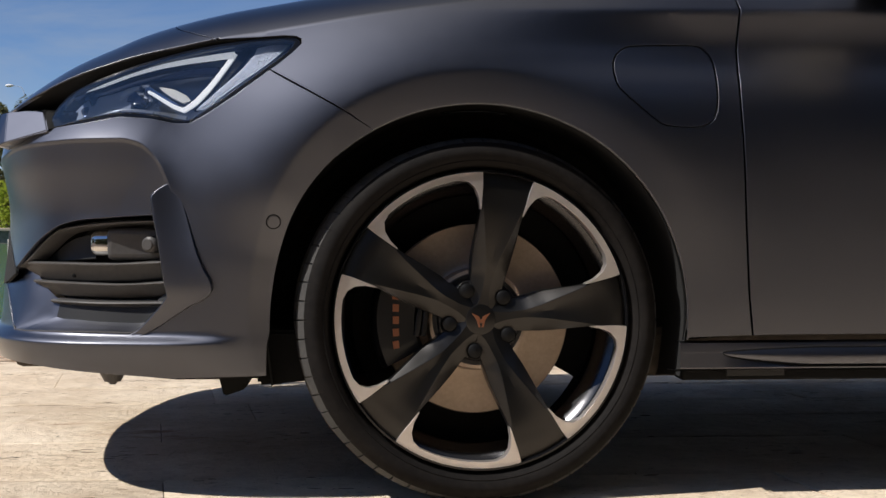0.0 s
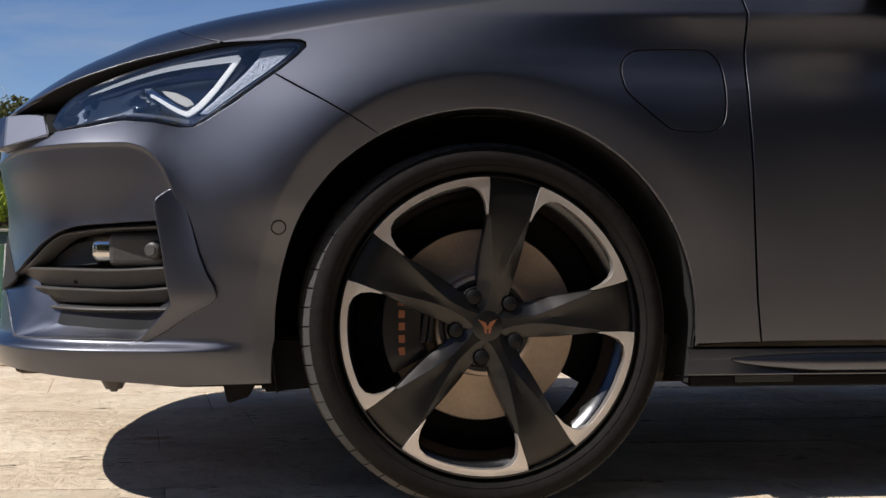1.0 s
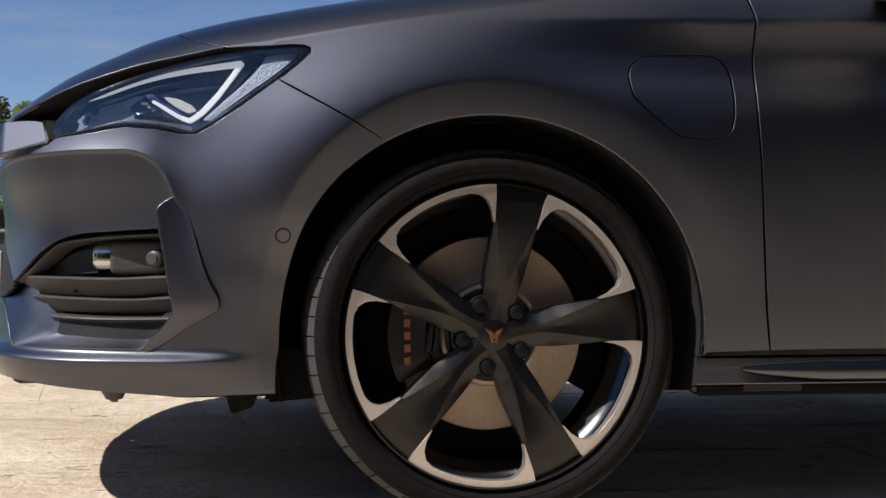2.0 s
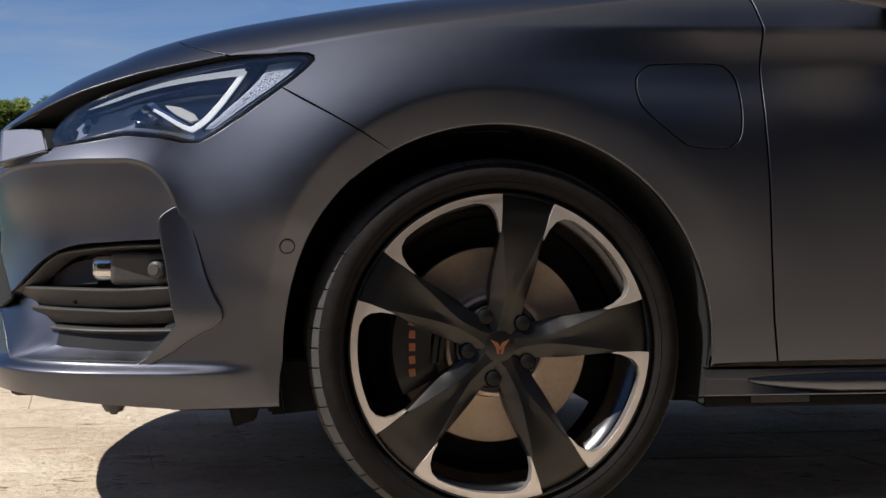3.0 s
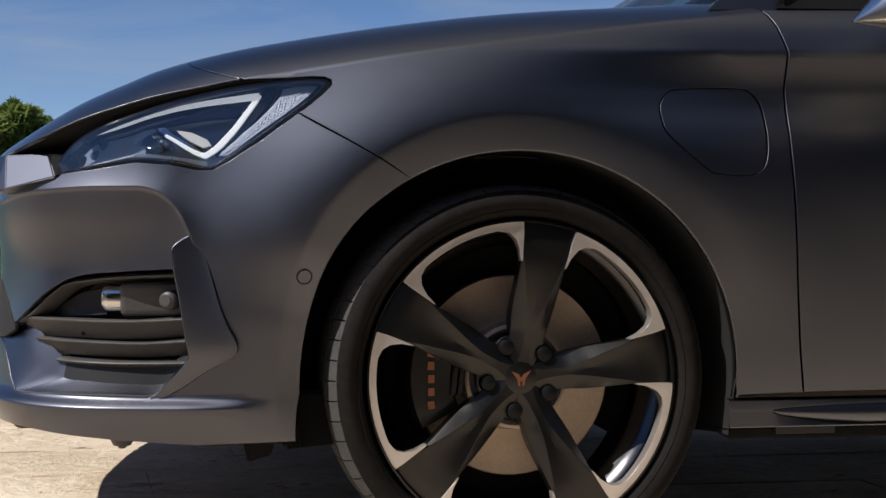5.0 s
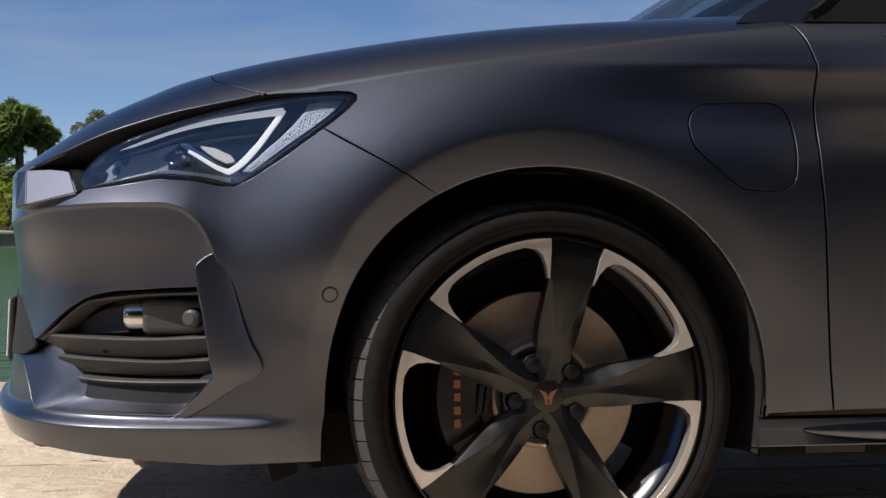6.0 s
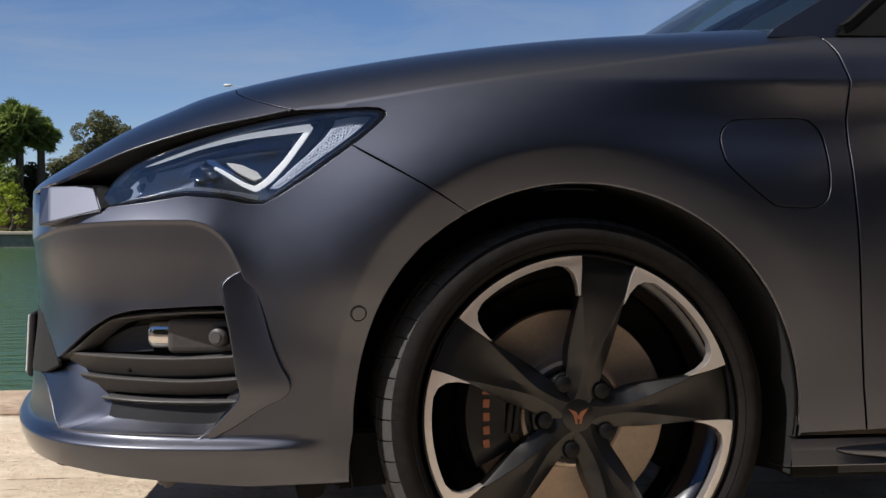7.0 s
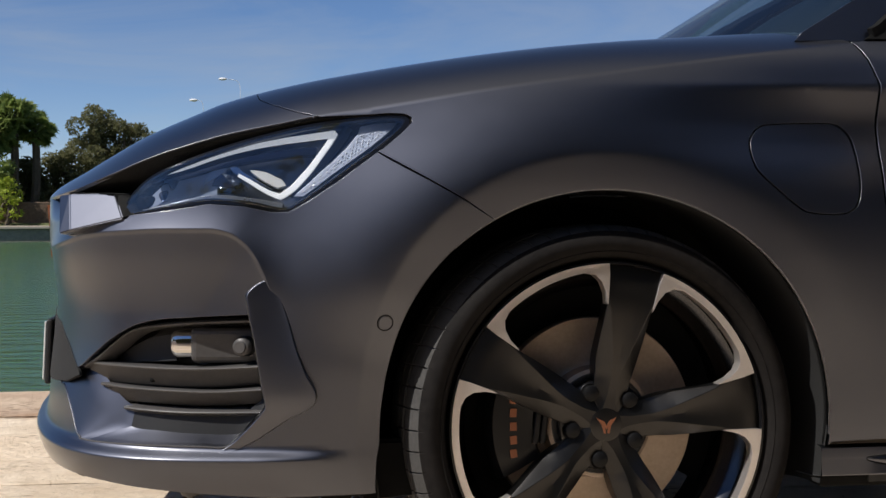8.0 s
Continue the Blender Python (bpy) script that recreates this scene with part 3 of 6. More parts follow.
# bonnet
bonnet_half = np.concatenate([
    dense([(0.0, 1.004), (0.5, 1.004), (0.9, 1.004), (1.210, 1.004)], 0.014, False)[1:],
    dense(SEAM[1:] + [(1.98, 1.48), (1.95, 1.9), (1.94, 1.999)], 0.014, False)])
bonnet = part("bonnet", panel_mesh("bonnet", body, grown(bonnet_half[bonnet_half[:, 0] > 0.02], -0.0014), [], 0.016, 0.006), PAINT, car)
far_side(bonnet, car)
# doors and the rear of the flank
rear_hub, rear_r = 2.68, 0.365


def flank_panel(name, outline, lines=()):
    ob = part(name, panel_mesh(name, body, grown(outline, -0.0028), [], 0.022, 0.02, lines=lines), PAINT, car)
    far_side(ob, car)
    return ob


front_door = lined(DOOR_LINE + [(3.22, 0.290), (3.20, 0.60), (3.235, 0.957), (2.6, 0.957)], 0.016)
flank_panel("front_door", front_door, crease(2.205, 3.18))
rear_arch = [(float(along(rear_hub + rear_r * math.cos(w))), 0.322 + rear_r * math.sin(w)) for w in np.linspace(math.radians(150), math.radians(5), 30)]
rear_door = lined([(3.22, 0.290), (3.99, 0.290), (4.02, 0.50)] + [(4.10, 0.60), (4.20, 0.957), (3.235, 0.957), (3.20, 0.60)], 0.02)
flank_panel("rear_door", rear_door)
quarter = lined([(3.995, 0.290), (4.02, 0.31)] + rear_arch[:] + [(4.77, 0.24), (5.06, 0.25), (5.08, 0.957), (4.205, 0.957), (4.105, 0.60)], 0.02)
flank_panel("rear_fender", quarter)

# sill skirt with its long blade
rows = []
for x in np.concatenate([np.linspace(0.352, 0.60, 40), np.linspace(0.62, 2.30, 30)]):
    k = min(1.0, max(0.0, (x - 0.428) / 0.16)) ** 0.5
    mid, tall = 0.260 - 0.0065 * k, 0.0165 * k
    pts = [(0.2805, 0.010), (0.2795, -0.006), (0.2775, -0.0098), (mid + tall + 0.003, -0.0115), (mid + tall + 0.0006 * k, -0.0115), (mid + tall, -0.0115 + 0.005 * k), (mid + tall - 0.0012 * k, -0.0115), (mid + 0.35 * tall, -0.0115 - 0.0052 * k), (mid - 0.05 * tall, -0.0115 - 0.0068 * k), (mid - 0.55 * tall, -0.0115 - 0.0050 * k), (mid - tall + 0.0012 * k, -0.0115 - 0.0002 * k), (mid - tall, -0.0115 + 0.004 * k), (0.2345, -0.0130), (0.2325, -0.0115), (0.2315, -0.004), (0.226, 0.03), (0.220, 0.10)]
    rows.append([(x, y, z) for z, y in pts])
sill = part("sill_skirt", strip_mesh("sill_skirt", rows, flip=True), PAINT, car, "body-coloured sill with a long aero blade")
far_side(sill, car)
# thin black tube round the blade, painting the shade of its shut line
edge = [(0.428 + 0.16 * k * k, 0.260 - 0.0065 * k + side * 0.0165 * k) for side, ks in ((1, np.linspace(1, 0.05, 16)), (-1, np.linspace(0.05, 1, 16))) for k in ks]
edge = [(2.30, 0.270)] + edge + [(2.30, 0.237)]
part("blade_groove", tube_mesh("blade_groove", [(x, -0.0112, z) for x, z in edge], [(0.0013 * math.cos(w), 0.0013 * math.sin(w)) for w in np.linspace(0, 2 * math.pi, 9)[:-1]]), UNDER, sill)
part("sill_underside", box_bm((1.95, 0.06, 0.020), (1.335, 0.045, 0.219), 0.004), UNDER, car)
part("sill_flange", box_bm((0.105, 0.004, 0.012), (0.492, 0.008, 0.2235), 0.001), TRIM, car)
part("underfloor", box_bm((2.9, 1.30, 0.10), (1.75, MID, 0.245), 0.02), TRAY, car)
part("engine_tray", box_bm((0.62, 1.25, 0.05), (-0.55, MID, 0.245), 0.015), TRAY, car)
# added box behind the nose seam that stops a streak of sun
part("nose_brace", box_bm((0.03, 0.14, 0.40), (-0.92, MID, 0.45), 0.005), UNDER, car)
bm = bmesh.new()
sides = [[bm.verts.new((x, y, z)) for x, z in ((-0.398, 0.30), (-0.290, 0.30), (-0.285, 0.211), (-0.392, 0.202))] for y in (0.05, 0.29)]
bm.faces.new(sides[0])
bm.faces.new(sides[1][::-1])
for i in range(4):
    bm.faces.new((sides[0][i], sides[1][i], sides[1][(i + 1) % 4], sides[0][(i + 1) % 4]))
bmesh.ops.bevel(bm, geom=bm.edges[:], offset=0.006, segments=2, affect="EDGES")
part("liner_flap", bm, UNDER, car)
# added box that keeps leaking sun off the shaded ground
part("corner_tray", box_bm((0.28, 1.53, 0.03), (-0.52, MID, 0.250), 0.008), TRAY, car)
part("arch_bulkhead", box_bm((0.9, 1.10, 0.42), (-0.02, MID, 0.60), 0.05), UNDER, car)
part("cabin_floor", box_bm((2.5, 1.40, 0.40), (1.75, MID, 0.48), 0.05), UNDER, car)

# dark shell a little under the panels: what the gaps show
shell = lined([(0.03, 0.30), (0.55, 0.30), (0.55, 0.38), (0.70, 0.45), (0.9, 0.515), (1.15, 0.525), (1.20, 0.32), (1.330, 0.25)] + arch_points(0, 0.26, 0.66, -1) + arc_top(math.radians(110), math.radians(-7), 40) + [(2.4, 0.31), (5.0, 0.31), (5.0, 0.90), (2.2, 0.90), (1.70, 0.88), (1.42, 0.83), (1.41, 0.80), (1.345, 0.745), (1.20, 0.655), (0.86, 0.645), (0.6, 0.64), (0.03, 0.64)], 0.02)
ob = part("inner_shell", panel_mesh("inner_shell", body, shell, [], 0.03, 0.004, lift=-0.016), UNDER, car)
far_side(ob, car)

# rolled lip along the fender's arch
lip_path = [skin(along(HUB[0] + (ARCH + 0.0016) * math.cos(w)), HUB[1] + (ARCH + 0.0016) * math.sin(w)) + np.array((0, 0.0030, 0)) for w in np.linspace(math.radians(-4), math.radians(131), 90)]
part("arch_lip", tube_mesh("arch_lip", lip_path, [(0.0024 * math.cos(w), 0.0024 * math.sin(w)) for w in np.linspace(0, 2 * math.pi, 9)[:-1]], ups=(0, 1, 0)), PAINT, fender)
for r, y, w0, w1 in ((0.362, 0.060, 84, 97), (0.366, 0.105, 88, 99), (0.366, 0.105, 80, 85)):
    rib = [(HUB[0] + r * math.cos(w), y, HUB[1] + r * math.sin(w)) for w in np.radians(np.linspace(w0, w1, 10))]
    part("liner_rib", tube_mesh("liner_rib", rib, [(0.007, -0.002), (0.007, 0.001), (0.002, 0.003), (-0.007, 0.001), (-0.007, -0.002)], ups=(0, 0, 1)), GLOSS, car)

# arch liner
rows = []
for w in np.linspace(math.radians(-17), math.radians(199), 70):
    r = ARCH + 0.003
    x, z = HUB[0] + r * math.cos(w), HUB[1] + r * math.sin(w)
    if z < HUB[1]:
        x = HUB[0] + math.copysign(r, math.cos(w)) - 0.12 * math.copysign(HUB[1] - z, math.cos(w))
    edge_y = float(skin(along(x), max(z, 0.25))[1]) + 0.010
    rows.append([(x, y, z - 0.03 * smooth(0.0, 0.3, y) * (1 if z < HUB[1] else 0)) for y in (edge_y, edge_y + 0.006, 0.03, 0.10, 0.28)] + [(HUB[0] + 0.26 * math.cos(w), 0.33, max(0.24, HUB[1] + 0.26 * math.sin(w)))])
liner = part("arch_liner", strip_mesh("arch_liner", rows), LINER, car)
far_side(liner, car)
for x0, x1, z0 in ((-0.462, -0.412, 0.186),):
    bm = bmesh.new()
    lo = [bm.verts.new(q) for q in ((x0 + 0.012, 0.03, z0), (x1, 0.03, z0 + 0.012), (x1, 0.26, z0 + 0.012), (x0 + 0.012, 0.26, z0))]
    hi = [bm.verts.new(q) for q in ((x0, 0.02, 0.24), (x1 + 0.01, 0.02, 0.24), (x1 + 0.01, 0.27, 0.24), (x0, 0.27, 0.24))]
    bm.faces.new(lo[::-1])
    bm.faces.new(hi)
    for i in range(4):
        bm.faces.new((lo[i], lo[(i + 1) % 4], hi[(i + 1) % 4], hi[i]))
    bmesh.ops.bevel(bm, geom=bm.edges[:], offset=0.003, segments=2, affect="EDGES")
    part("air_deflector", bm, UNDER, car)
bm = bmesh.new()
bmesh.ops.create_cone(bm, cap_ends=True, segments=20, radius1=0.012, radius2=0.036, depth=0.044, matrix=Matrix.Translation((-0.664, 0.15, 0.217)))
bmesh.ops.bevel(bm, geom=[e for e in bm.edges if abs(e.verts[0].co.z - e.verts[1].co.z) < 1e-4], offset=0.006, segments=2, affect="EDGES")
part("towing_cover", bm, GREY, car)


def inset(d):
    """body(), moved inwards by d."""
    def f(a, v):
        a, v = np.broadcast_arrays(np.asarray(a, float), np.asarray(v, float))
        p = np.stack([a.ravel(), v.ravel()], -1)
        return (body(p[:, 0], p[:, 1]) - d * normal_of(body, p)).reshape(*a.shape, 3)
    return f


def at_height(f, a, z):
    a = np.asarray(a, float)
    return f(a, level(a, z))


# ---- grille in the lower bumper ----
run = rounded(TOP_LIP, 6, False)
rows = [[at_height(inset(d), a, z - 0.05 * d) for d in (0.001, 0.006, 0.02, 0.06, 0.09)] for a, z in run]
vent = part("side_vent", strip_mesh("side_vent", np.array(rows).reshape(len(run), 5, 3), flip=False), UNDER, car, "black slatted air vent in the bumper")
back = lined([(0.56, 0.36), (0.64, 0.42), (0.80, 0.47), (0.96, 0.52), (1.17, 0.52), (1.18, 0.30), (0.9, 0.30), (0.74, 0.32)], 0.02)
part("backing", panel_mesh("backing", inset(0.078), back, [], 0.02, 0.004), GREY, vent)


def depth(a, d):
    """Slats come out to the surface towards the nose."""
    return d * float(np.interp(a, (0.58, 0.72, 0.95), (0.22, 0.55, 1.0)))


for points in ([(0.688, 0.420, 0.008), (0.782, 0.421, 0.012), (0.874, 0.422, 0.016), (1.012, 0.422, 0.019), (1.155, 0.425, 0.020)],
               [(0.745, 0.3892, 0.020), (0.833, 0.3885, 0.0215), (0.946, 0.3875, 0.0225), (1.049, 0.386, 0.0225), (1.160, 0.390, 0.022)],
               [(0.832, 0.353, 0.0265), (0.904, 0.3515, 0.0265), (1.016, 0.350, 0.0265), (1.160, 0.351, 0.025)]):
    line = rounded(points, 10, False)
    drop = 0.024 if points[0][1] > 0.36 else 0.012
    rows = [[at_height(inset(d + e), a, z + dz) for e, dz in ((0.034, 0.008), (0.004, 0.0028), (0.001, 0.0016), (0.0, 0.0), (0.001, -0.0020), (0.005, -0.0034), (0.020, -drop), (0.034, -drop - 0.005))] for a, z, d in line]
    part("slat", strip_mesh("slat", np.array(rows).reshape(len(line), 8, 3)), GREY, vent)
line = rounded([(0.690, 0.413), (0.742, 0.428), (0.796, 0.451), (0.850, 0.472), (0.884, 0.480), (0.954, 0.487), (1.016, 0.491), (1.130, 0.495)], 8, False)
rows = [[at_height(inset(depth(a, d)), a, z + dz) for d, dz in ((0.022, 0.006), (0.014, 0.0030), (0.012, 0.0012), (0.0125, -0.0012), (0.018, -0.0026), (0.06, -0.003))] for a, z in line]
part("upper_frame", strip_mesh("upper_frame", np.array(rows).reshape(len(line), 6, 3)), GREY, vent)
# parking sensor and lamp block behind the upper slot
p0 = at_height(inset(0.048), [0.992], 0.458)[0]
bm = box_bm((0.074, 0.034, 0.046), p0, 0.0165, 6, turn=Matrix.Rotation(radians(-14), 4, "Z"))
for q in bm.faces:
    q.smooth = True
part("marker_lens", bm, CHROME, vent, "chromed oval marker lens")
slot = lined([(0.72, 0.425), (0.80, 0.448), (0.88, 0.466), (0.955, 0.474), (0.955, 0.436), (0.85, 0.432)], 0.02)
part("slot_cover", panel_mesh("slot_cover", inset(0.044), slot, [], 0.02, 0.006), TRIM, vent)
p1 = at_height(inset(0.047), [1.065], 0.457)[0]
part("lamp_block", box_bm((0.115, 0.03, 0.056), p1, 0.010, 3, turn=Matrix.Rotation(radians(-8), 4, "Z")), GREY, vent)
p2 = at_height(inset(0.028), [1.103], 0.455)[0]
bm = bmesh.new()
bmesh.ops.create_cone(bm, cap_ends=True, segments=24, radius1=0.0165, radius2=0.013, depth=0.03, matrix=Matrix.Translation(p2) @ Euler((radians(90), 0, radians(-25))).to_matrix().to_4x4())
bmesh.ops.bevel(bm, geom=[e for e in bm.edges if len(e.link_faces) == 2 and max(len(f.verts) for f in e.link_faces) > 8], offset=0.004, segments=3, affect="EDGES")
for q in bm.faces:
    q.smooth = len(q.verts) < 8
part("sensor", bm, GREY, vent)
# shelf under the vent, painted
outer = rounded(SHELF_RIM, 7, False)
inner = rounded([(0.602, 0.387), (0.630, 0.3875), (0.680, 0.390), (0.722, 0.381), (0.795, 0.348), (0.858, 0.3245), (0.938, 0.3205), (1.010, 0.3175), (1.104, 0.317), (1.132, 0.333), (1.158, 0.356)], 7, False)
rows = []
for (a, z), (b, w) in zip(outer, inner):
    sunk = float(np.interp(b, (0.60, 0.63, 0.68, 0.722, 0.78, 0.83, 0.858, 0.938, 1.104, 1.158), (0.005, 0.009, 0.015, 0.020, 0.026, 0.029, 0.030, 0.031, 0.031, 0.028)))
    p, q = at_height(inset(0.0012), [a], z)[0], at_height(inset(sunk), [b], w)[0]
    r = at_height(inset(sunk + 0.006), [b], w + 0.030)[0]
    rows.append([p, p * 0.94 + q * 0.06 + np.array((0, 0, -0.0005)), p * 0.6 + q * 0.4, p * 0.2 + q * 0.8, q, r])
bend = 35
shelf = part("splitter_shelf", strip_mesh("splitter_shelf", [r[:5] for r in rows[bend:]]), PAINT, car, "painted shelf of the front splitter")
part("shelf_back", strip_mesh("shelf_back", [r[4:] for r in rows[bend:]]), TRIM, vent)
shelf_wall = part("shelf_wall", strip_mesh("shelf_wall", rows[:bend + 1]), PAINT, car, "painted slanting side of the splitter shelf")
far_side(shelf_wall, car)
# thin bead round the shelf's front edge
bead = [at_height(inset(0.0005), [a], z + 0.0012)[0] for a, z in rounded(SHELF_RIM[1:-1], 7, False)]
bead = [p for p in bead if p[0] > -0.845]
part("shelf_bead", tube_mesh("shelf_bead", bead, [(0.0015 * math.cos(w), 0.0015 * math.sin(w)) for w in np.linspace(0, 2 * math.pi, 11)[:-1]]), GREY, shelf)
# clips in the vent
for a, z, d, size in ((0.905, 0.404, 0.034, (0.005, 0.004, 0.004)), (0.850, 0.372, 0.050, (0.006, 0.005, 0.010)), (1.108, 0.340, 0.046, (0.004, 0.004, 0.003))):
    bm = bmesh.new()
    bmesh.ops.create_uvsphere(bm, u_segments=12, v_segments=8, radius=1, matrix=Matrix.Translation(at_height(inset(d), [a], z)[0]) @ Matrix.Diagonal((*size, 1)))
    part("clip", bm, UNDER, vent)
# dark strip under the bumper's lower edge
rows = []
for a in np.linspace(0.98, 1.325, 30):
    z = float(np.interp(a, (0.83, 0.987, 1.17, 1.339), (0.239, 0.231, 0.221, 0.226)))
    drop = 0.006 + 0.003 * float(smooth(1.05, 1.20, a))
    rows.append([at_height(inset(d), [a], z + dz)[0] for d, dz in ((0.010, 0.012), (0.010, -drop), (0.014, -drop - 0.002), (0.05, -drop))])
part("bumper_underlip", strip_mesh("bumper_underlip", rows), UNDER, car)
LEFT_A = spline([(0.293, 1.088), (0.2975, 1.094), (0.306, 1.108), (0.317, 1.120), (0.334, 1.138), (0.357, 1.159), (0.370, 1.163), (0.394, 1.156), (0.428, 1.148), (0.472, 1.138), (0.502, 1.130), (0.53, 1.127), (0.559, 1.125)])
RIGHT_A = spline([(0.293, 1.10), (0.303, 1.124), (0.317, 1.150), (0.335, 1.178), (0.350, 1.204), (0.360, 1.226), (0.370, 1.239), (0.379, 1.242), (0.393, 1.238), (0.410, 1.226), (0.450, 1.206), (0.507, 1.186), (0.559, 1.170)])


def blade_skin(a, v):
    """The blade stands proud at its inner edge and runs out into the bumper."""
    a, v = np.broadcast_arrays(np.asarray(a, float), np.asarray(v, float))
    z = LOW + v * (TOP_Z(a) - LOW)
    s = np.clip((a - LEFT_A(z)) / np.maximum(RIGHT_A(z) - LEFT_A(z), 0.01), 0, 1)
    low = 1 - smooth(0.36, 0.54, z)
    rise = 0.0008 + (0.0004 + 0.013 * (1 - s) ** 1.3 + 0.010 * low * s) * smooth(0.280, 0.390, z)
    p = body(a, v, False)
    return p + np.stack([-0.35 * rise, -rise, 0 * rise], -1)


blade = part("aero_blade", panel_mesh("aero_blade", blade_skin, curve(BLADE, 4), [], 0.008, 0.022, round_by=0.0026), PAINT, car, "painted vertical aero blade")
for o in (vent, shelf, blade):
    far_side(o, car)
# bright corner block between the grille and the headlamp


def block_mesh(name, quads, depth_by):
    """Flat faces side by side, each given by its corners, with a rounded rim that runs inwards."""
    bm = bmesh.new()
    for q in quads:
        bm.faces.new([bm.verts.new(p) for p in q])
    bmesh.ops.remove_doubles(bm, verts=bm.verts[:], dist=1e-4)
    made = bmesh.ops.extrude_face_region(bm, geom=bm.faces[:])
    for v in made["geom"]:
        if isinstance(v, bmesh.types.BMVert):
            v.co += Vector(depth_by)
    bmesh.ops.bevel(bm, geom=bm.edges[:], offset=0.0018, segments=3, affect="EDGES")
    return bm


# where the block runs out on the bumper
FOOT = [tuple(skin(a, z) + np.array((0.0025, 0.0035, 0))) for a, z in ((0.872, 0.6475), (0.735, 0.6310), (0.668, 0.6255))]
corner = part("corner_block", block_mesh("corner_block", [
    [(-0.8492, 0.128, 0.6361), (-0.7628, 0.080, 0.6555), (-0.7784, 0.120, 0.6943), (-0.8556, 0.176, 0.6938)],
    [(-0.8699, 0.147, 0.6305), (-0.8492, 0.128, 0.6361), (-0.8556, 0.176, 0.6938), (-0.8757, 0.203, 0.6919)],
    [FOOT[1], FOOT[0], (-0.7628, 0.080, 0.6555), (-0.8492, 0.128, 0.6361)],
    [FOOT[2], FOOT[1], (-0.8492, 0.128, 0.6361), (-0.8699, 0.147, 0.6305)]], (0.078, 0.085, 0.0)), PAINT, car, "painted corner block beside the grille")
# its inner return towards the lens, blackened to paint in its shade
ret = [(-0.7628, 0.080, 0.6555), tuple(skin(0.908, 0.661) + np.array((0.003, 0.006, 0))), tuple(skin(0.884, 0.687) + np.array((0.003, 0.008, 0))), (-0.7784, 0.120, 0.6943)]
part("corner_return", block_mesh("corner_return", [ret], (0.05, 0.06, 0.0)), UNDER, corner, "painted return beside the lens, blackened for shade")
far_side(corner, car)
# main grille, emblem and number plate
gr = part("grille", panel_mesh("grille", inset(0.03), grown(grille_hole, 0.02), [], 0.03, 0.004), GLOSS, car, "gloss black front grille")
for k in range(5):
    z = 0.495 + 0.027 * k
    a = np.linspace(-0.38, 0.38, 25)
    rows = [[at_height(inset(d), [q], z + dz)[0] for d, dz in ((0.028, 0.004), (0.012, 0.003), (0.012, -0.003), (0.028, -0.004))] for q in a]
    part("grille_bar", strip_mesh("grille_bar", rows), TRIM, gr)
# black sheet laid on the uncut bumper, painting the intake opening's shade
intake = lined([(-0.695, 0.398), (-0.60, 0.44), (-0.50, 0.472), (-0.30, 0.480), (0.30, 0.480), (0.50, 0.472), (0.60, 0.44), (0.695, 0.398), (0.62, 0.382), (0.42, 0.366), (-0.42, 0.366), (-0.62, 0.382)], 0.02)
part("lower_intake", panel_mesh("lower_intake", body, intake, [], 0.03, 0.006, lift=0.002), LINER, car, "black sheet on the bumper painting the shaded lower intake")
bm = bmesh.new()
tri = [(-0.045, 0.022), (-0.012, 0.012), (0.0, -0.002), (0.012, 0.012), (0.045, 0.022), (0.022, -0.005), (0.012, -0.035), (0.0, -0.018), (-0.012, -0.035), (-0.022, -0.005)]
bottom = [bm.verts.new((-0.966, MID + q[0] * 1.3, 0.636 + q[1] * 1.9)) for q in tri]
face = bm.faces.new(bottom)
made = bmesh.ops.extrude_face_region(bm, geom=[face])
bmesh.ops.translate(bm, verts=[v for v in made["geom"] if isinstance(v, bmesh.types.BMVert)], vec=(-0.016, 0, 0))
part("emblem", bm, COPPER, car, "copper-coloured front emblem")
plate = part("number_plate", box_bm((0.012, 0.53, 0.125), (-0.952, MID, 0.397), 0.004, turn=Matrix.Rotation(radians(3), 4, "Y")), TRIM, car, "front number plate in a black holder")
part("plate_face", box_bm((0.004, 0.52, 0.112), (-0.9605, MID, 0.3985), 0.0015, turn=Matrix.Rotation(radians(3), 4, "Y")), WHITE, plate, "white number plate with dark bars")
for k in range(7):
    part("plate_bar", box_bm((0.002, 0.035, 0.075), (-0.9632, MID - 0.20 + 0.065 * k, 0.398), 0.0005, turn=Matrix.Rotation(radians(3), 4, "Y")), TRIM, plate)

bm = box_bm((0.10, 0.46, 0.115), (-0.905, MID, 0.395), 0.006)
for vert in bm.verts:
    if vert.co.x < -0.92:
        vert.co.z = 0.395 + (vert.co.z - 0.395) * (1.0 if vert.co.z < 0.395 else 0.92)
part("plate_holder", bm, TRIM, plate)

# parking sensor in the bumper's corner
pc = skin(1.351, 0.493)
nn = normal_of(skin, np.array([(1.351, 0.493)]))[0]
m = Matrix.Translation(Vector(pc)) @ Vector(nn).to_track_quat("Z", "Y").to_matrix().to_4x4()
bm = bmesh.new()
bmesh.ops.create_cone(bm, cap_ends=True, segments=28, radius1=0.0115, radius2=0.0105, depth=0.004, matrix=m)
bmesh.ops.bevel(bm, geom=bm.edges[:], offset=0.0008, segments=2, affect="EDGES")
part("parking_sensor", bm, PAINT, bumper)
ring = [(0.0122 * math.cos(w), 0.0122 * math.sin(w)) for w in np.linspace(0, 2 * math.pi, 40)]
path = [tuple(m @ Vector((x, y, 0.0005))) for x, y in ring]
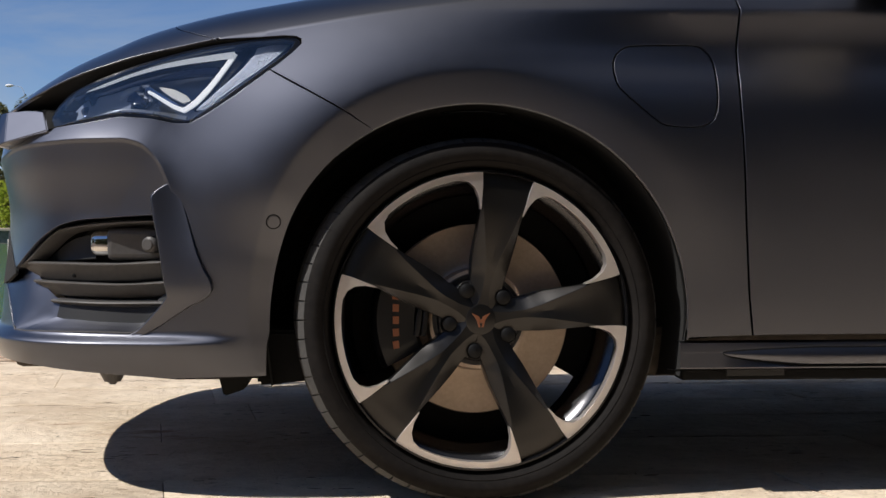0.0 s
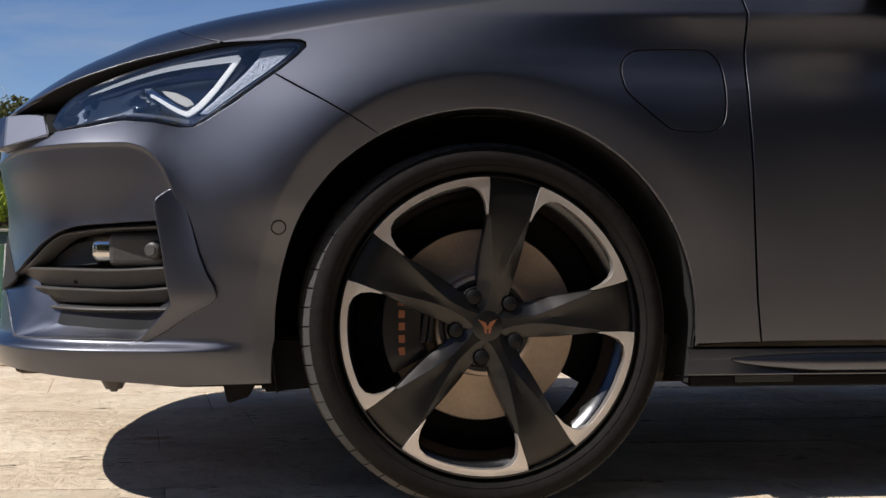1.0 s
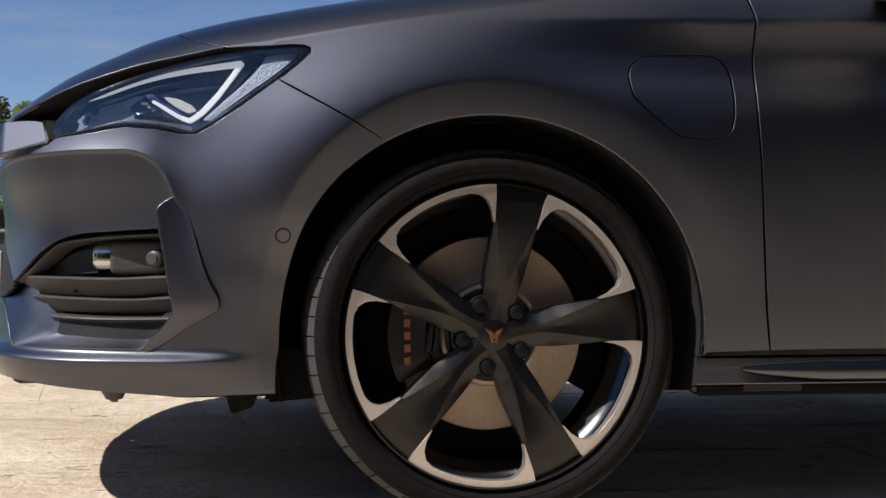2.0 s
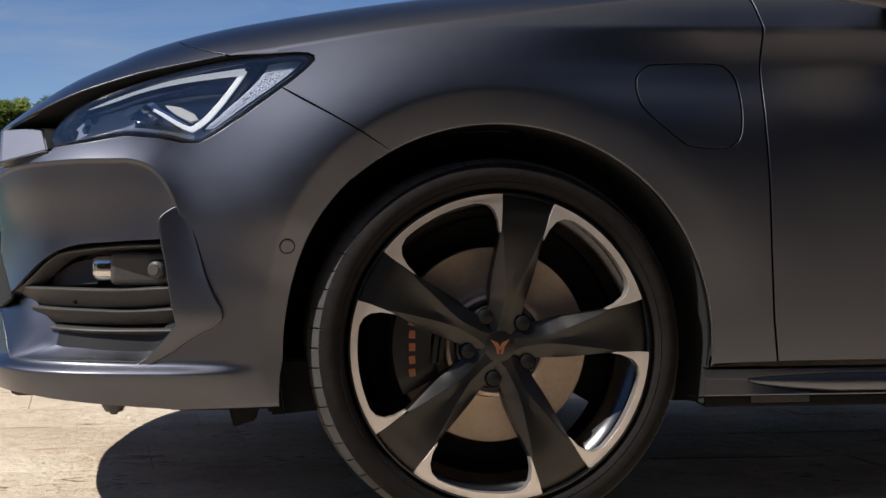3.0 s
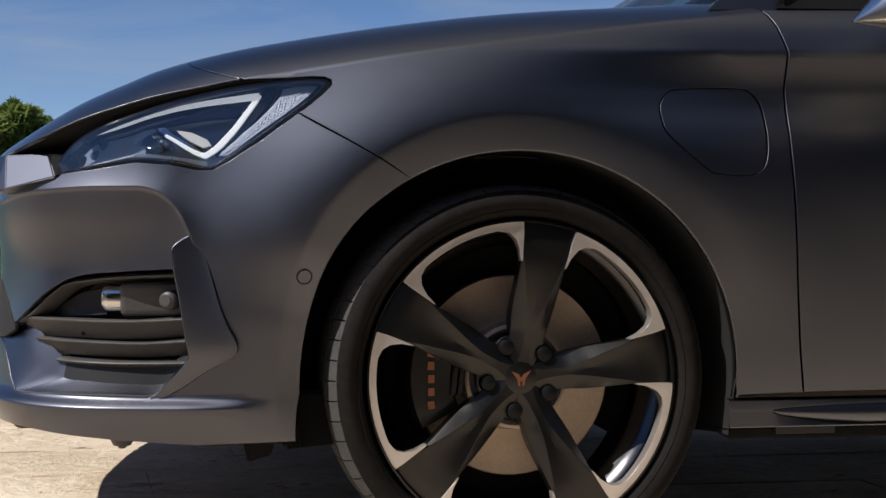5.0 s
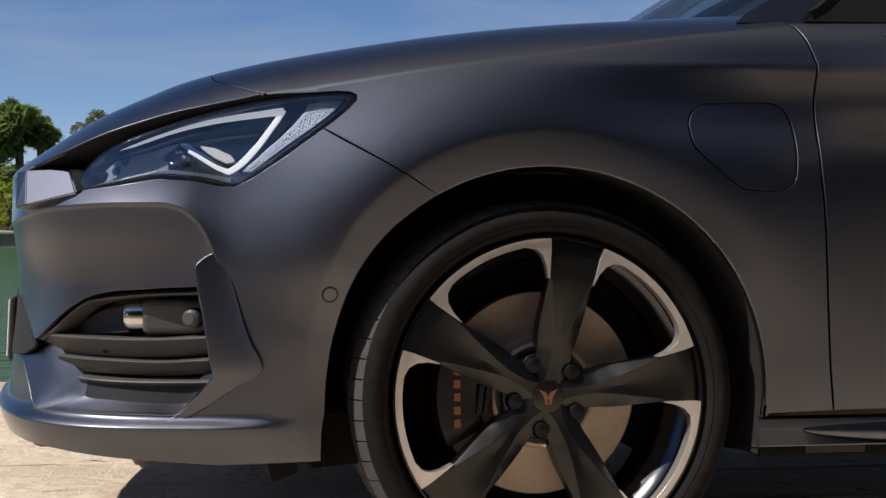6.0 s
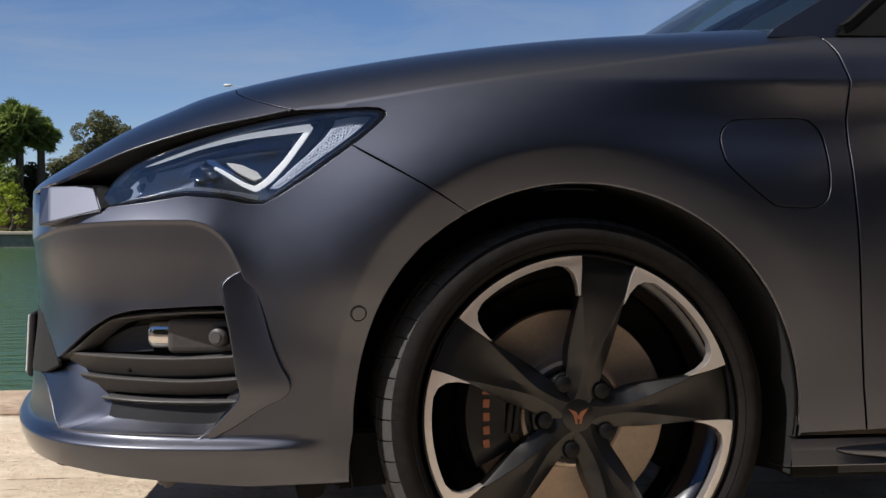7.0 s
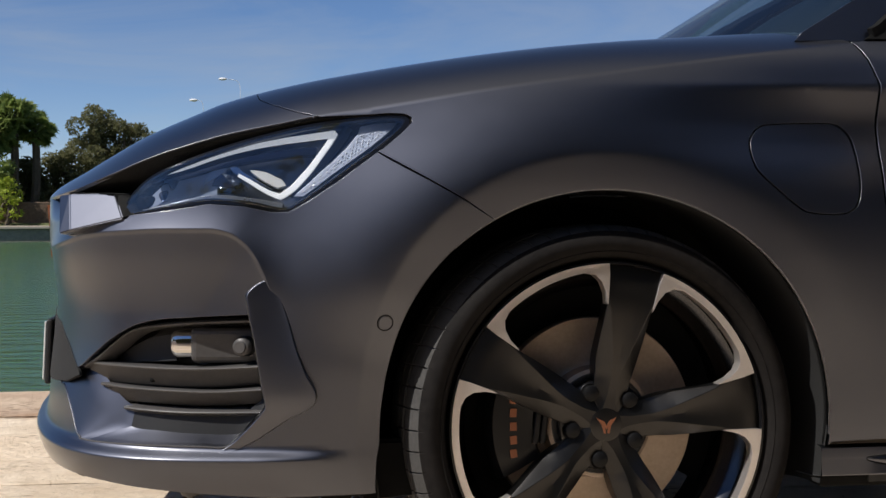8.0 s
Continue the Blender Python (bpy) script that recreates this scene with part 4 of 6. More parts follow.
part("sensor_ring", tube_mesh("sensor_ring", path, [(0.0009 * math.cos(w), 0.0009 * math.sin(w)) for w in np.linspace(0, 2 * math.pi, 7)[:-1]], ups=tuple(nn)), UNDER, bumper)


# ---- headlamp ----
# blue and violet here stand in for sky haze and reflections on the lens
LAMPBLUE = material("lamp_blue_metal", (0.40, 0.42, 0.47), 0.28, 0.8, spots=0.03, spot_size=30, rough_spread=0.02)
LAMPHAZE = material("lamp_pale_blue", (0.30, 0.35, 0.46), 0.35, 0.2, spots=0.04, spot_size=20)
LAMPDUSK = material("lamp_violet_metal", (0.06, 0.065, 0.10), 0.22, 0.7, rough_spread=0.04, spot_size=24)
LAMPDARK = material("lamp_dark_metal", (0.22, 0.24, 0.30), 0.3, 0.6, rough_spread=0.04, spot_size=20)
rows = []
lh = lined(LAMP, 0.012)
for d in (0.002, 0.03, 0.07):
    sh = grown(lh, -0.25 * d)
    rows.append(inset(d)(sh[:, 0], sh[:, 1]))
headlight = part("headlight", strip_mesh("headlight", rows, closed_v=True), LINER, car, "LED headlamp with a triangular white light bar")
part("reflector_bowl", panel_mesh("reflector_bowl", inset(0.062), grown(lens_edge, 0.004), [], 0.02, 0.004), LAMPDARK, headlight)
part("housing_back", panel_mesh("housing_back", inset(0.068), grown(lh, -0.006), [], 0.02, 0.004), LINER, headlight)
ring_in = grown(lens_edge, -0.002)
part("bezel", panel_mesh("bezel", body, grown(lens_edge, 0.0095), [ring_in], 0.012, 0.009, lift=-0.004), GLOSS, headlight, "gloss black bezel")
lens = part("lens", panel_mesh("lens", body, grown(lens_edge, 0.001), [], 0.012, 0.006, lift=-0.002), LENS, headlight, "clear lens cover")
lens.visible_shadow = False


def lamp_bit(name, pts, d, mat, thick=0.012, label="", round_by=0.001, smooth_it=False):
    return part(name, panel_mesh(name, inset(d), (curve(pts) if smooth_it else lined(pts, 0.01)), [], 0.008, thick, round_by=round_by), mat, headlight, label)


def ribbon(line, w0, w1):
    """An outline of a given width round a centre line in (a, z)."""
    p = rounded(line, 8, False)
    t = np.gradient(p, axis=0)
    t /= np.linalg.norm(t, axis=1, keepdims=True)
    w = np.linspace(w0, w1, len(p))[:, None] / 2
    nrm = np.stack([-t[:, 1], t[:, 0]], -1)
    return np.concatenate([p + nrm * w, (p - nrm * w)[::-1]])


lamp_bit("light_bar", ribbon([(0.930, 0.7245), (0.980, 0.736), (1.006, 0.744), (1.048, 0.7595), (1.094, 0.7712), (1.144, 0.779), (1.200, 0.785), (1.252, 0.7905)], 0.0028, 0.0100), 0.015, LED, 0.003, label="white daytime light bar")
lamp_bit("light_bar", ribbon([(1.253, 0.793), (1.243, 0.765), (1.230, 0.735), (1.208, 0.709), (1.190, 0.695), (1.180, 0.690)], 0.0098, 0.0075), 0.0155, LED, 0.003)
lamp_bit("light_bar", ribbon([(1.182, 0.6905), (1.160, 0.698), (1.126, 0.716), (1.106, 0.726)], 0.0070, 0.0032), 0.019, LED, 0.003)
STEEL = material("lamp_reflector", (0.55, 0.56, 0.60), 0.12, 1.0, rough_spread=0.05, spot_size=40)
lamp_bit("reflector_facet", [(1.120, 0.738), (1.154, 0.732), (1.182, 0.720), (1.190, 0.711), (1.176, 0.707), (1.152, 0.718)], 0.030, WHITE)
lamp_bit("trim_blade", ribbon([(0.945, 0.718), (1.006, 0.733), (1.050, 0.747), (1.100, 0.757), (1.160, 0.764), (1.225, 0.768)], 0.006, 0.012), 0.030, LAMPDUSK)
lamp_bit("trim_blade", ribbon([(1.277, 0.804), (1.262, 0.772), (1.241, 0.736), (1.213, 0.708), (1.197, 0.695)], 0.0170, 0.0080), 0.020, GLOSS)
lamp_bit("upper_visor", ribbon([(0.925, 0.716), (1.000, 0.750), (1.080, 0.779), (1.170, 0.797), (1.270, 0.807)], 0.004, 0.010), 0.016, LAMPDUSK)
# pale panel added to paint the sky haze at the lens's left end
lamp_bit("inner_wall", [(0.897, 0.671), (0.898, 0.688), (0.945, 0.715), (1.03, 0.744), (1.062, 0.736), (1.062, 0.697), (0.985, 0.684)], 0.036, LAMPHAZE)
lamp_bit("lower_trim", ribbon([(0.90, 0.668), (0.98, 0.679), (1.06, 0.690), (1.13, 0.684), (1.185, 0.676)], 0.005, 0.007), 0.018, LAMPBLUE)
lamp_bit("inner_blade", [(1.075, 0.744), (1.090, 0.745), (1.168, 0.703), (1.160, 0.697)], 0.032, STEEL)
lamp_bit("inner_blade", [(1.036, 0.713), (1.044, 0.742), (1.074, 0.744), (1.060, 0.728)], 0.034, LAMPBLUE)
lamp_bit("inner_blade", [(1.052, 0.712), (1.064, 0.736), (1.096, 0.709)], 0.035, LAMPDUSK)
# crystal reflector: many small facets
CRYSTAL = [(1.206, 0.692), (1.232, 0.714), (1.262, 0.743), (1.284, 0.770), (1.299, 0.792), (1.302, 0.803), (1.330, 0.808), (1.370, 0.811), (1.352, 0.793), (1.300, 0.753), (1.246, 0.711), (1.220, 0.692)]
ck = lined(CRYSTAL, 0.01)
part("crystal_base", panel_mesh("crystal_base", inset(0.016), ck, [], 0.01, 0.004), material("lamp_grey", (0.50, 0.56, 0.70), 0.4, 0.2), headlight)
lo, hi = ck.min(0), ck.max(0)
dots = []
for i, u in enumerate(np.arange(lo[0], hi[0], 0.0052)):
    for j, v in enumerate(np.arange(lo[1], hi[1], 0.0078)):
        dots.append((u + random.uniform(-0.001, 0.001), v + (0.0039 if i % 2 else 0) + random.uniform(-0.0015, 0.0015)))
dots = np.array(dots)
dots = dots[inside(grown(ck, -0.003), dots)]
dots = dots[np.random.rand(len(dots)) < 0.85]
cv, cf = [], []
base, tip = inset(0.0152), inset(0.0142)
for u, v in dots:
    k = len(cv)
    s, w = random.uniform(0.0014, 0.0026), random.uniform(0, 1.5)
    for c in range(4):
        cv.append(base(u + s * math.cos(w + c * math.pi / 2), v + 1.4 * s * math.sin(w + c * math.pi / 2)))
    cv.append(tip(u + random.uniform(-0.001, 0.001), v + random.uniform(-0.001, 0.001)))
    cf += [(k, k + 1, k + 4), (k + 1, k + 2, k + 4), (k + 2, k + 3, k + 4), (k + 3, k, k + 4)]
CRYST = material("crystal_facets", (0.86, 0.88, 0.93), 0.15, 0.2)
tagged(part("crystal_facets", mesh_from("crystal_facets", np.array(cv), cf, smooth_faces=False), CRYST, headlight, "sparkling crystal reflector"), kind="stuff")
pj = at_height(inset(0.055), [1.075], 0.722)[0]
bm = bmesh.new()
bmesh.ops.create_uvsphere(bm, u_segments=20, v_segments=12, radius=0.024, matrix=Matrix.Translation(pj) @ Matrix.Diagonal((1.2, 0.8, 0.8, 1)))
part("projector", bm, STEEL, headlight)
for s, (a, z) in enumerate(((0.965, 0.705), (0.99, 0.722), (0.925, 0.690))):
    q = at_height(inset(0.05), [a], z)[0]
    part("lamp_module", box_bm((0.06, 0.02, 0.02), q, 0.006, turn=Matrix.Rotation(radians(-25 + 10 * s), 4, "Y")), material("lamp_blue_grey", (0.08, 0.10, 0.16), 0.2, 0.5) if s == 0 else GLOSS, headlight)
far_lamp = far_side(headlight, car)
part("lamp_cover", panel_mesh("lamp_cover", body, grown(other(lined(LAMP, 0.012)), -0.004), [], 0.016, 0.006, lift=-0.004), GLOSS, far_lamp)


# ---- wheels ----
DISH = spline([(0.024, 0.0005), (0.045, -0.0005), (0.075, -0.0045), (0.10, -0.011), (0.15, -0.0185), (0.195, -0.0215), (0.225, -0.0195), (0.257, -0.0115)])
HALF = spline([(0.024, 0.0165), (0.055, 0.0275), (0.092, 0.0318), (0.108, 0.0342), (0.14, 0.0358), (0.190, 0.0372), (0.24, 0.0432), (0.2575, 0.0467)])
FLAT = spline([(0.024, 0.0120), (0.045, 0.0075), (0.075, 0.0070), (0.10, 0.0105), (0.15, 0.0225), (0.185, 0.0315), (0.205, 0.0375), (0.2575, 0.0462)])


def wheel_at(cx, cz):
    """One alloy wheel with five broad spokes; its face looks to -y at y = 0."""
    spokes = [math.radians(79.2 + 72 * k) for k in range(5)]

    def at(theta, r, w):
        par = math.sqrt(r * r - w * w)
        return (par * math.cos(theta) - w * math.sin(theta), par * math.sin(theta) + w * math.cos(theta))

    def bowl(r):
        """Depth of the spokes' front along the radius."""
        return float(DISH(r))

    def face(u, v):
        return np.stack([cx + u, -0.022 - 0.10 * np.clip(np.hypot(u, v) - 0.255, 0, 1) + 0 * u, cz + v], -1)

    bright = []
    for k in range(5):
        s, e = spokes[k], spokes[k] + math.radians(72)
        side = [(0.092, 0.0315), (0.108, 0.0340), (0.14, 0.0355), (0.195, 0.0385), (0.213, 0.0440), (0.2305, 0.0540), (0.2415, 0.0670)]
        a0 = math.asin(0.083 / 0.2465)
        one = [at(s, r, w) for r, w in side]
        arc = [(0.2465 * math.cos(s + a), 0.2465 * math.sin(s + a)) for a in np.linspace(a0, math.radians(72) - a0, 16)]
        two = [at(e, r, -w) for r, w in side[::-1]]
        b0 = math.asin(0.0465 / 0.2570)
        outer = [(0.2570 * math.cos(s + a), 0.2570 * math.sin(s + a)) for a in np.linspace(math.radians(72) - b0, b0, 34)]
        tipped = [at(s, 0.24, 0.0430), at(s, 0.193, 0.0372)]
        tail = [at(e, 0.193, -0.0372), at(e, 0.24, -0.0430)]
        bright.append((np.array(tipped + [at(s, r, w) for r, w in side[3:]] + arc + [at(e, r, -w) for r, w in side[3:][::-1]] + tail + outer), s))
    wheel = part("wheel", lathe_mesh("wheel", [(0.0001, 0.004), (0.026, 0.004), (0.036, 0.0060), (0.050, 0.0085), (0.062, 0.0105), (0.070, 0.0130), (0.0735, 0.0165), (0.0745, 0.022), (0.073, 0.036)], (cx, 0, cz), 120), ALLOY, car, "dark five-spoke alloy wheel with machined edges")
    for th in spokes:
        rows = []
        for r in np.concatenate([np.linspace(0.024, 0.10, 17), np.linspace(0.107, 0.2575, 24)]):
            full, flat, y = float(HALF(r)), float(FLAT(r)), bowl(r)
            flat = min(flat, full - 0.0006)
            fall = (0.36 + 0.44 * float(smooth(0.05, 0.12, r))) * (full - flat)
            hollow = 0.0030 * float(smooth(0.07, 0.13, r)) * (1 - float(smooth(0.21, 0.245, r)))
            cross = [(-full, y + fall + 0.030), (-full, y + fall + 0.0012), (-full + 0.0010, y + fall), (-0.5 * (full + flat), y + 0.5 * fall + 0.0004), (-flat - 0.0006, y + 0.0005), (-flat + 0.0006, y)]
            cross += [(-0.55 * flat, y + 0.55 * hollow), (-0.0, y + hollow), (0.55 * flat, y + 0.55 * hollow)]
            cross += [(-w, e) for w, e in cross[5::-1]]
            row = []
            for w, e in cross:
                x, z = at(th, r, w) if r > abs(w) else (0, 0)
                row.append((cx + x, e, cz + z))
            rows.append(row)
        me = strip_mesh("spoke", rows)
        me.set_sharp_from_angle(angle=radians(16))
        part("spoke", me, ALLOY, wheel)
    for poly, s in bright:
        part("machined_edge", panel_mesh("machined_edge", face, dense(poly, 0.007), [], 0.007, 0.022, round_by=0.0006), MACHINED, wheel, "bright machined spoke edge")
    # barrel
    part("barrel", lathe_mesh("barrel", [(0.2574, -0.012), (0.2560, 0.000), (0.2500, 0.006), (0.2475, 0.02), (0.2430, 0.06), (0.232, 0.10), (0.236, 0.17), (0.250, 0.185), (0.255, 0.19)], (cx, 0, cz), 128), BARREL, wheel)
    part("inner_lip", lathe_mesh("inner_lip", [(0.2478, 0.014), (0.2410, 0.019), (0.2330, 0.030), (0.2260, 0.043), (0.2225, 0.047), (0.2205, 0.053), (0.2215, 0.060)], (cx, 0, cz), 128), BARREL, wheel, "dark metallic inner rim lip")
    part("inner_well", lathe_mesh("inner_well", [(0.2214, 0.0595), (0.2240, 0.070), (0.2300, 0.085), (0.2325, 0.099)], (cx, 0, cz), 128), GLOSS, wheel)
    part("rim_flange", lathe_mesh("rim_flange", [(0.2555, -0.016), (0.2580, -0.0215), (0.2610, -0.0215), (0.2635, -0.012), (0.2650, 0.0)], (cx, 0, cz), 128), GLOSS, wheel)
    # tyre: crown blocks with cross grooves, three grooves round it
    pitch = 60
    prof = [(0.2640, -0.006), (0.2700, -0.0215), (0.2790, -0.0290), (0.2880, -0.0325), (0.2950, -0.0325), (0.3030, -0.0280), (0.3100, -0.0190), (0.3150, -0.0090), (0.3185, 0.0020),
            (0.3210, 0.0200), (0.3215, 0.0380), (0.3145, 0.0400), (0.3145, 0.0480), (0.3222, 0.0500), (0.3232, 0.0780), (0.3155, 0.0800), (0.3155, 0.0890), (0.3232, 0.0910), (0.3232, 0.1200), (0.3155, 0.1220), (0.3155, 0.1310), (0.3222, 0.1330), (0.3210, 0.1560), (0.3150, 0.1790), (0.3000, 0.2000), (0.2880, 0.2030), (0.2640, 0.1800)]
    rows = []
    for k in range(pitch):
        for f0, deep in ((0.0, 0), (0.91, 0), (0.925, 1), (0.985, 1)):
            w = 2 * math.pi * (k + f0) / pitch
            row = []
            for i, (r, y) in enumerate(prof):
                cut = 0.0038 if 7 <= i <= 10 else 0.0012 if i == 6 else 0
                if 13 <= i <= 20 and i not in (15, 16):
                    cut = 0.003
                skew = 0.10 * (y - 0.04) if i > 4 else 0
                rr = r - cut * deep
                z = cz + rr * math.sin(w + skew)
                row.append((cx + rr * math.cos(w + skew), y, max(z, 0.0065)))
            rows.append(row)
    tyre = part("tyre", strip_mesh("tyre", [r[:7] for r in rows], closed_u=True), RUBBER, wheel, "low-profile black tyre with grooved shoulder")
    part("tread", strip_mesh("tread", [r[6:] for r in rows], closed_u=True), TREAD, wheel, "grooved tread, greyed for sunlight")
    part("sidewall_line", lathe_mesh("sidewall_line", [(0.2760, -0.0275), (0.2768, -0.0293), (0.2776, -0.0290), (0.2780, -0.0280)], (cx, 0, cz), 96), RUBBER, wheel)
    # lug bolts in their wells
    for k in range(5):
        w = spokes[k] + math.radians(36)
        bx, bz = cx + 0.056 * math.cos(w), cz + 0.056 * math.sin(w)
        me = lathe_mesh("lug_bolt", [(0.0001, -0.0075), (0.0085, -0.0068), (0.0122, -0.0045), (0.0136, 0.001), (0.0136, 0.016)], (bx, 0.004, bz), 28)
        part("lug_bolt", me, BOLT, wheel)
        part("bolt_well", lathe_mesh("bolt_well", [(0.0160, 0.0090), (0.0154, 0.0084), (0.0148, 0.010), (0.0140, 0.022)], (bx, 0.0, bz), 28), TRIM, wheel)
    part("centre_cap", lathe_mesh("centre_cap", [(0.0001, -0.0050), (0.0235, -0.0048), (0.0265, -0.0038), (0.0275, 0.002)], (cx, 0.004, cz), 48), ALLOY, wheel)
    bm = bmesh.new()
    tri = [(-0.0165, 0.0115), (-0.004, 0.0060), (0.0, -0.0015), (0.004, 0.0060), (0.0165, 0.0115), (0.0075, -0.0010), (0.0045, -0.0135), (0.0012, -0.0135), (0.0030, -0.0030), (0.0, -0.0070), (-0.0030, -0.0030), (-0.0012, -0.0135), (-0.0045, -0.0135), (-0.0075, -0.0010)]
    fl = bm.faces.new([bm.verts.new((cx + x, -0.0024, cz + z)) for x, z in tri])
    made = bmesh.ops.extrude_face_region(bm, geom=[fl])
    bmesh.ops.translate(bm, verts=[v for v in made["geom"] if isinstance(v, bmesh.types.BMVert)], vec=(0, 0.0035, 0))
    part("cap_emblem", bm, COPPER, wheel, "small copper emblem")
    # brake
    rows = []
    for w in np.linspace(math.radians(-30), math.radians(299), 60):
        rows.append([(cx + r * math.cos(w), y, cz + r * math.sin(w)) for r, y in ((0.05, 0.115), (0.15, 0.118), (0.2335, 0.122), (0.2335, 0.128), (0.05, 0.125))])
    part("splash_shield", strip_mesh("splash_shield", rows, closed_v=True), UNDER, wheel)
    disc = part("brake_disc", lathe_mesh("brake_disc", [(0.082, 0.030), (0.088, 0.034), (0.092, 0.060), (0.100, 0.064), (0.1685, 0.064), (0.1700, 0.066), (0.1700, 0.088), (0.10, 0.090)], (cx, 0, cz), 96), DISC, wheel, "bare steel brake disc")
    part("disc_hat", lathe_mesh("disc_hat", [(0.03, 0.028), (0.080, 0.029), (0.0835, 0.032), (0.088, 0.062)], (cx, 0, cz), 64), TRIM, wheel)
    rows = []
    for w in np.linspace(math.radians(152), math.radians(207), 22):
        e = min(1.0, 6 * min(w - math.radians(151), math.radians(208) - w))
        prof_c = [(0.108, 0.058), (0.108, 0.042), (0.114, 0.034 - 0.004 * e), (0.150, 0.029 - 0.004 * e), (0.180, 0.032 - 0.004 * e), (0.187, 0.042), (0.187, 0.10), (0.108, 0.10)]
        rows.append([(cx + r * math.cos(w), y, cz + r * math.sin(w)) for r, y in prof_c])
    cal = strip_mesh("brake_calliper", rows, closed_v=True)
    part("brake_calliper", cal, CALLIPER, wheel, "gloss black brake calliper with copper bars")
    for k in range(5):
        z0 = cz - 0.048 + 0.0215 * k
        part("calliper_bar", box_bm((0.011, 0.002, 0.0135), (cx - 0.147, 0.0240, z0 + 0.005), 0.0005, turn=Matrix.Rotation(radians(4 * (k - 2)), 4, "Y")), COPPER, wheel)
    for k in range(2):
        part("calliper_bridge", box_bm((0.010, 0.03, 0.05), (cx - 0.115 - 0.012 * k + 0.02, 0.040, cz - 0.005), 0.003, turn=Matrix.Rotation(radians(8), 4, "Y")), CALLIPER, wheel)
    return wheel


front_wheel = wheel_at(0.0, 0.3215)
SEAT_IN = Matrix.Diagonal((1.0100, 1.0100, 1.0100, 1)) @ Matrix.Translation((0, 0, -0.3215))
STEER = Matrix.Translation((0.0030, 0.024, 0.3190)) @ Matrix.Rotation(radians(4.8), 4, "Z") @ Matrix.Rotation(radians(-2.2), 4, "X") @ SEAT_IN


def wheel_copy(src, m):
    """The same wheel elsewhere on the car."""
    made = {}
    for o in (src, *src.children_recursive):
        c = o.copy()
        scene.collection.objects.link(c)
        made[o] = c
        c.parent = made.get(o.parent, car)
        c.matrix_parent_inverse = o.matrix_parent_inverse
    made[src].matrix_basis = m @ src.matrix_basis
    return made[src]


turn_round = Matrix.Translation((0, 2 * MID, 0)) @ Matrix.Rotation(math.pi, 4, "Z")
straight = Matrix.Translation((0, 0.024, 0.3190)) @ SEAT_IN
wheel_copy(front_wheel, Matrix.Translation((2.68, 0, 0)) @ straight)
wheel_copy(front_wheel, turn_round @ straight)
wheel_copy(front_wheel, Matrix.Translation((2.68, 0, 0)) @ turn_round @ straight)
front_wheel.matrix_basis = STEER @ front_wheel.matrix_basis


# ---- cabin ----
def side_y(z):
    return 0.108 + (np.asarray(z, float) - 0.955) * 0.43


def cabin(u, v):
    """Side of the cabin above the belt line: u is x, v is z."""
    return np.stack([u, side_y(v) + 0.10 * smooth(1.9, 3.3, u), v + 0 * u], -1)


PILLAR = [(0.352, 0.951), (0.365, 0.964), (0.50, 1.043), (0.75, 1.185), (1.00, 1.315), (1.16, 1.378), (1.5, 1.415), (1.95, 1.420), (2.5, 1.395), (2.85, 1.34), (3.15, 1.12), (3.25, 0.951)]
FRONT_GLASS = [(0.492, 0.958), (0.60, 1.045), (0.82, 1.190), (1.02, 1.300), (1.18, 1.355), (1.50, 1.378), (1.56, 0.958)]
REAR_GLASS = [(1.62, 0.958), (1.57, 1.380), (1.95, 1.385), (2.35, 1.34), (2.58, 1.10), (2.50, 0.975)]
frame_side = part("cabin_side", panel_mesh("cabin_side", cabin, dense(PILLAR, 0.03), [dense(FRONT_GLASS, 0.03), dense(REAR_GLASS, 0.03)], 0.03, 0.03), PAINT, car)
far_side(frame_side, car)
for outline in (FRONT_GLASS, REAR_GLASS):
    w = part("side_window", panel_mesh("side_window", cabin, grown(dense(outline, 0.03), 0.004), [], 0.04, 0.004, lift=-0.006), PANE, car, "tinted side window")
    w.visible_shadow = False
    far_side(w, car)
part("mirror_sail", panel_mesh("mirror_sail", cabin, dense([(0.474, 0.951), (0.60, 1.052), (0.74, 1.143), (0.74, 0.951)], 0.02), [], 0.03, 0.008, lift=0.008), UNDER, car, "black trim triangle at the mirror")
seal = [(0.486, 0.957), (0.50, 0.9645), (0.60, 1.045), (0.82, 1.190), (1.02, 1.300)]
part("window_seal", tube_mesh("window_seal", [(x, float(side_y(z)) - 0.004, z + 0.004) for x, z in dense(seal, 0.02, False)], [(-0.006, -0.012), (0.006, -0.012), (0.006, 0.012), (-0.006, 0.012)], ups=(0, -0.1, 1)), UNDER, car)
part("belt_seal", tube_mesh("belt_seal", [(x, float(side_y(0.955)) - 0.002, 0.955) for x in np.linspace(0.52, 1.60, 30)], [(-0.005, -0.005), (0.005, -0.005), (0.004, 0.005), (-0.004, 0.005)]), UNDER, car)


def screen(y, z):
    return 0.262 + (z - 1.0) / 0.615 + 0.17 * ((MID - y) / 0.69) ** 2


rows = []
for s in np.linspace(0, 1, 16):
    z = 0.962 + s * 0.43
    lo = float(side_y(z)) + 0.004
    rows.append([(float(screen(y, z + 0.035 * (1 - ((MID - y) / 0.72) ** 2))), y, z + 0.035 * (1 - ((MID - y) / 0.72) ** 2)) for y in np.linspace(lo, 2 * MID - lo, 24)])
ws = part("windscreen", strip_mesh("windscreen", rows), SCREEN, car, "raked windscreen reflecting the sky")
ws.visible_shadow = False
last = rows[-1]
roof_rows = [last]
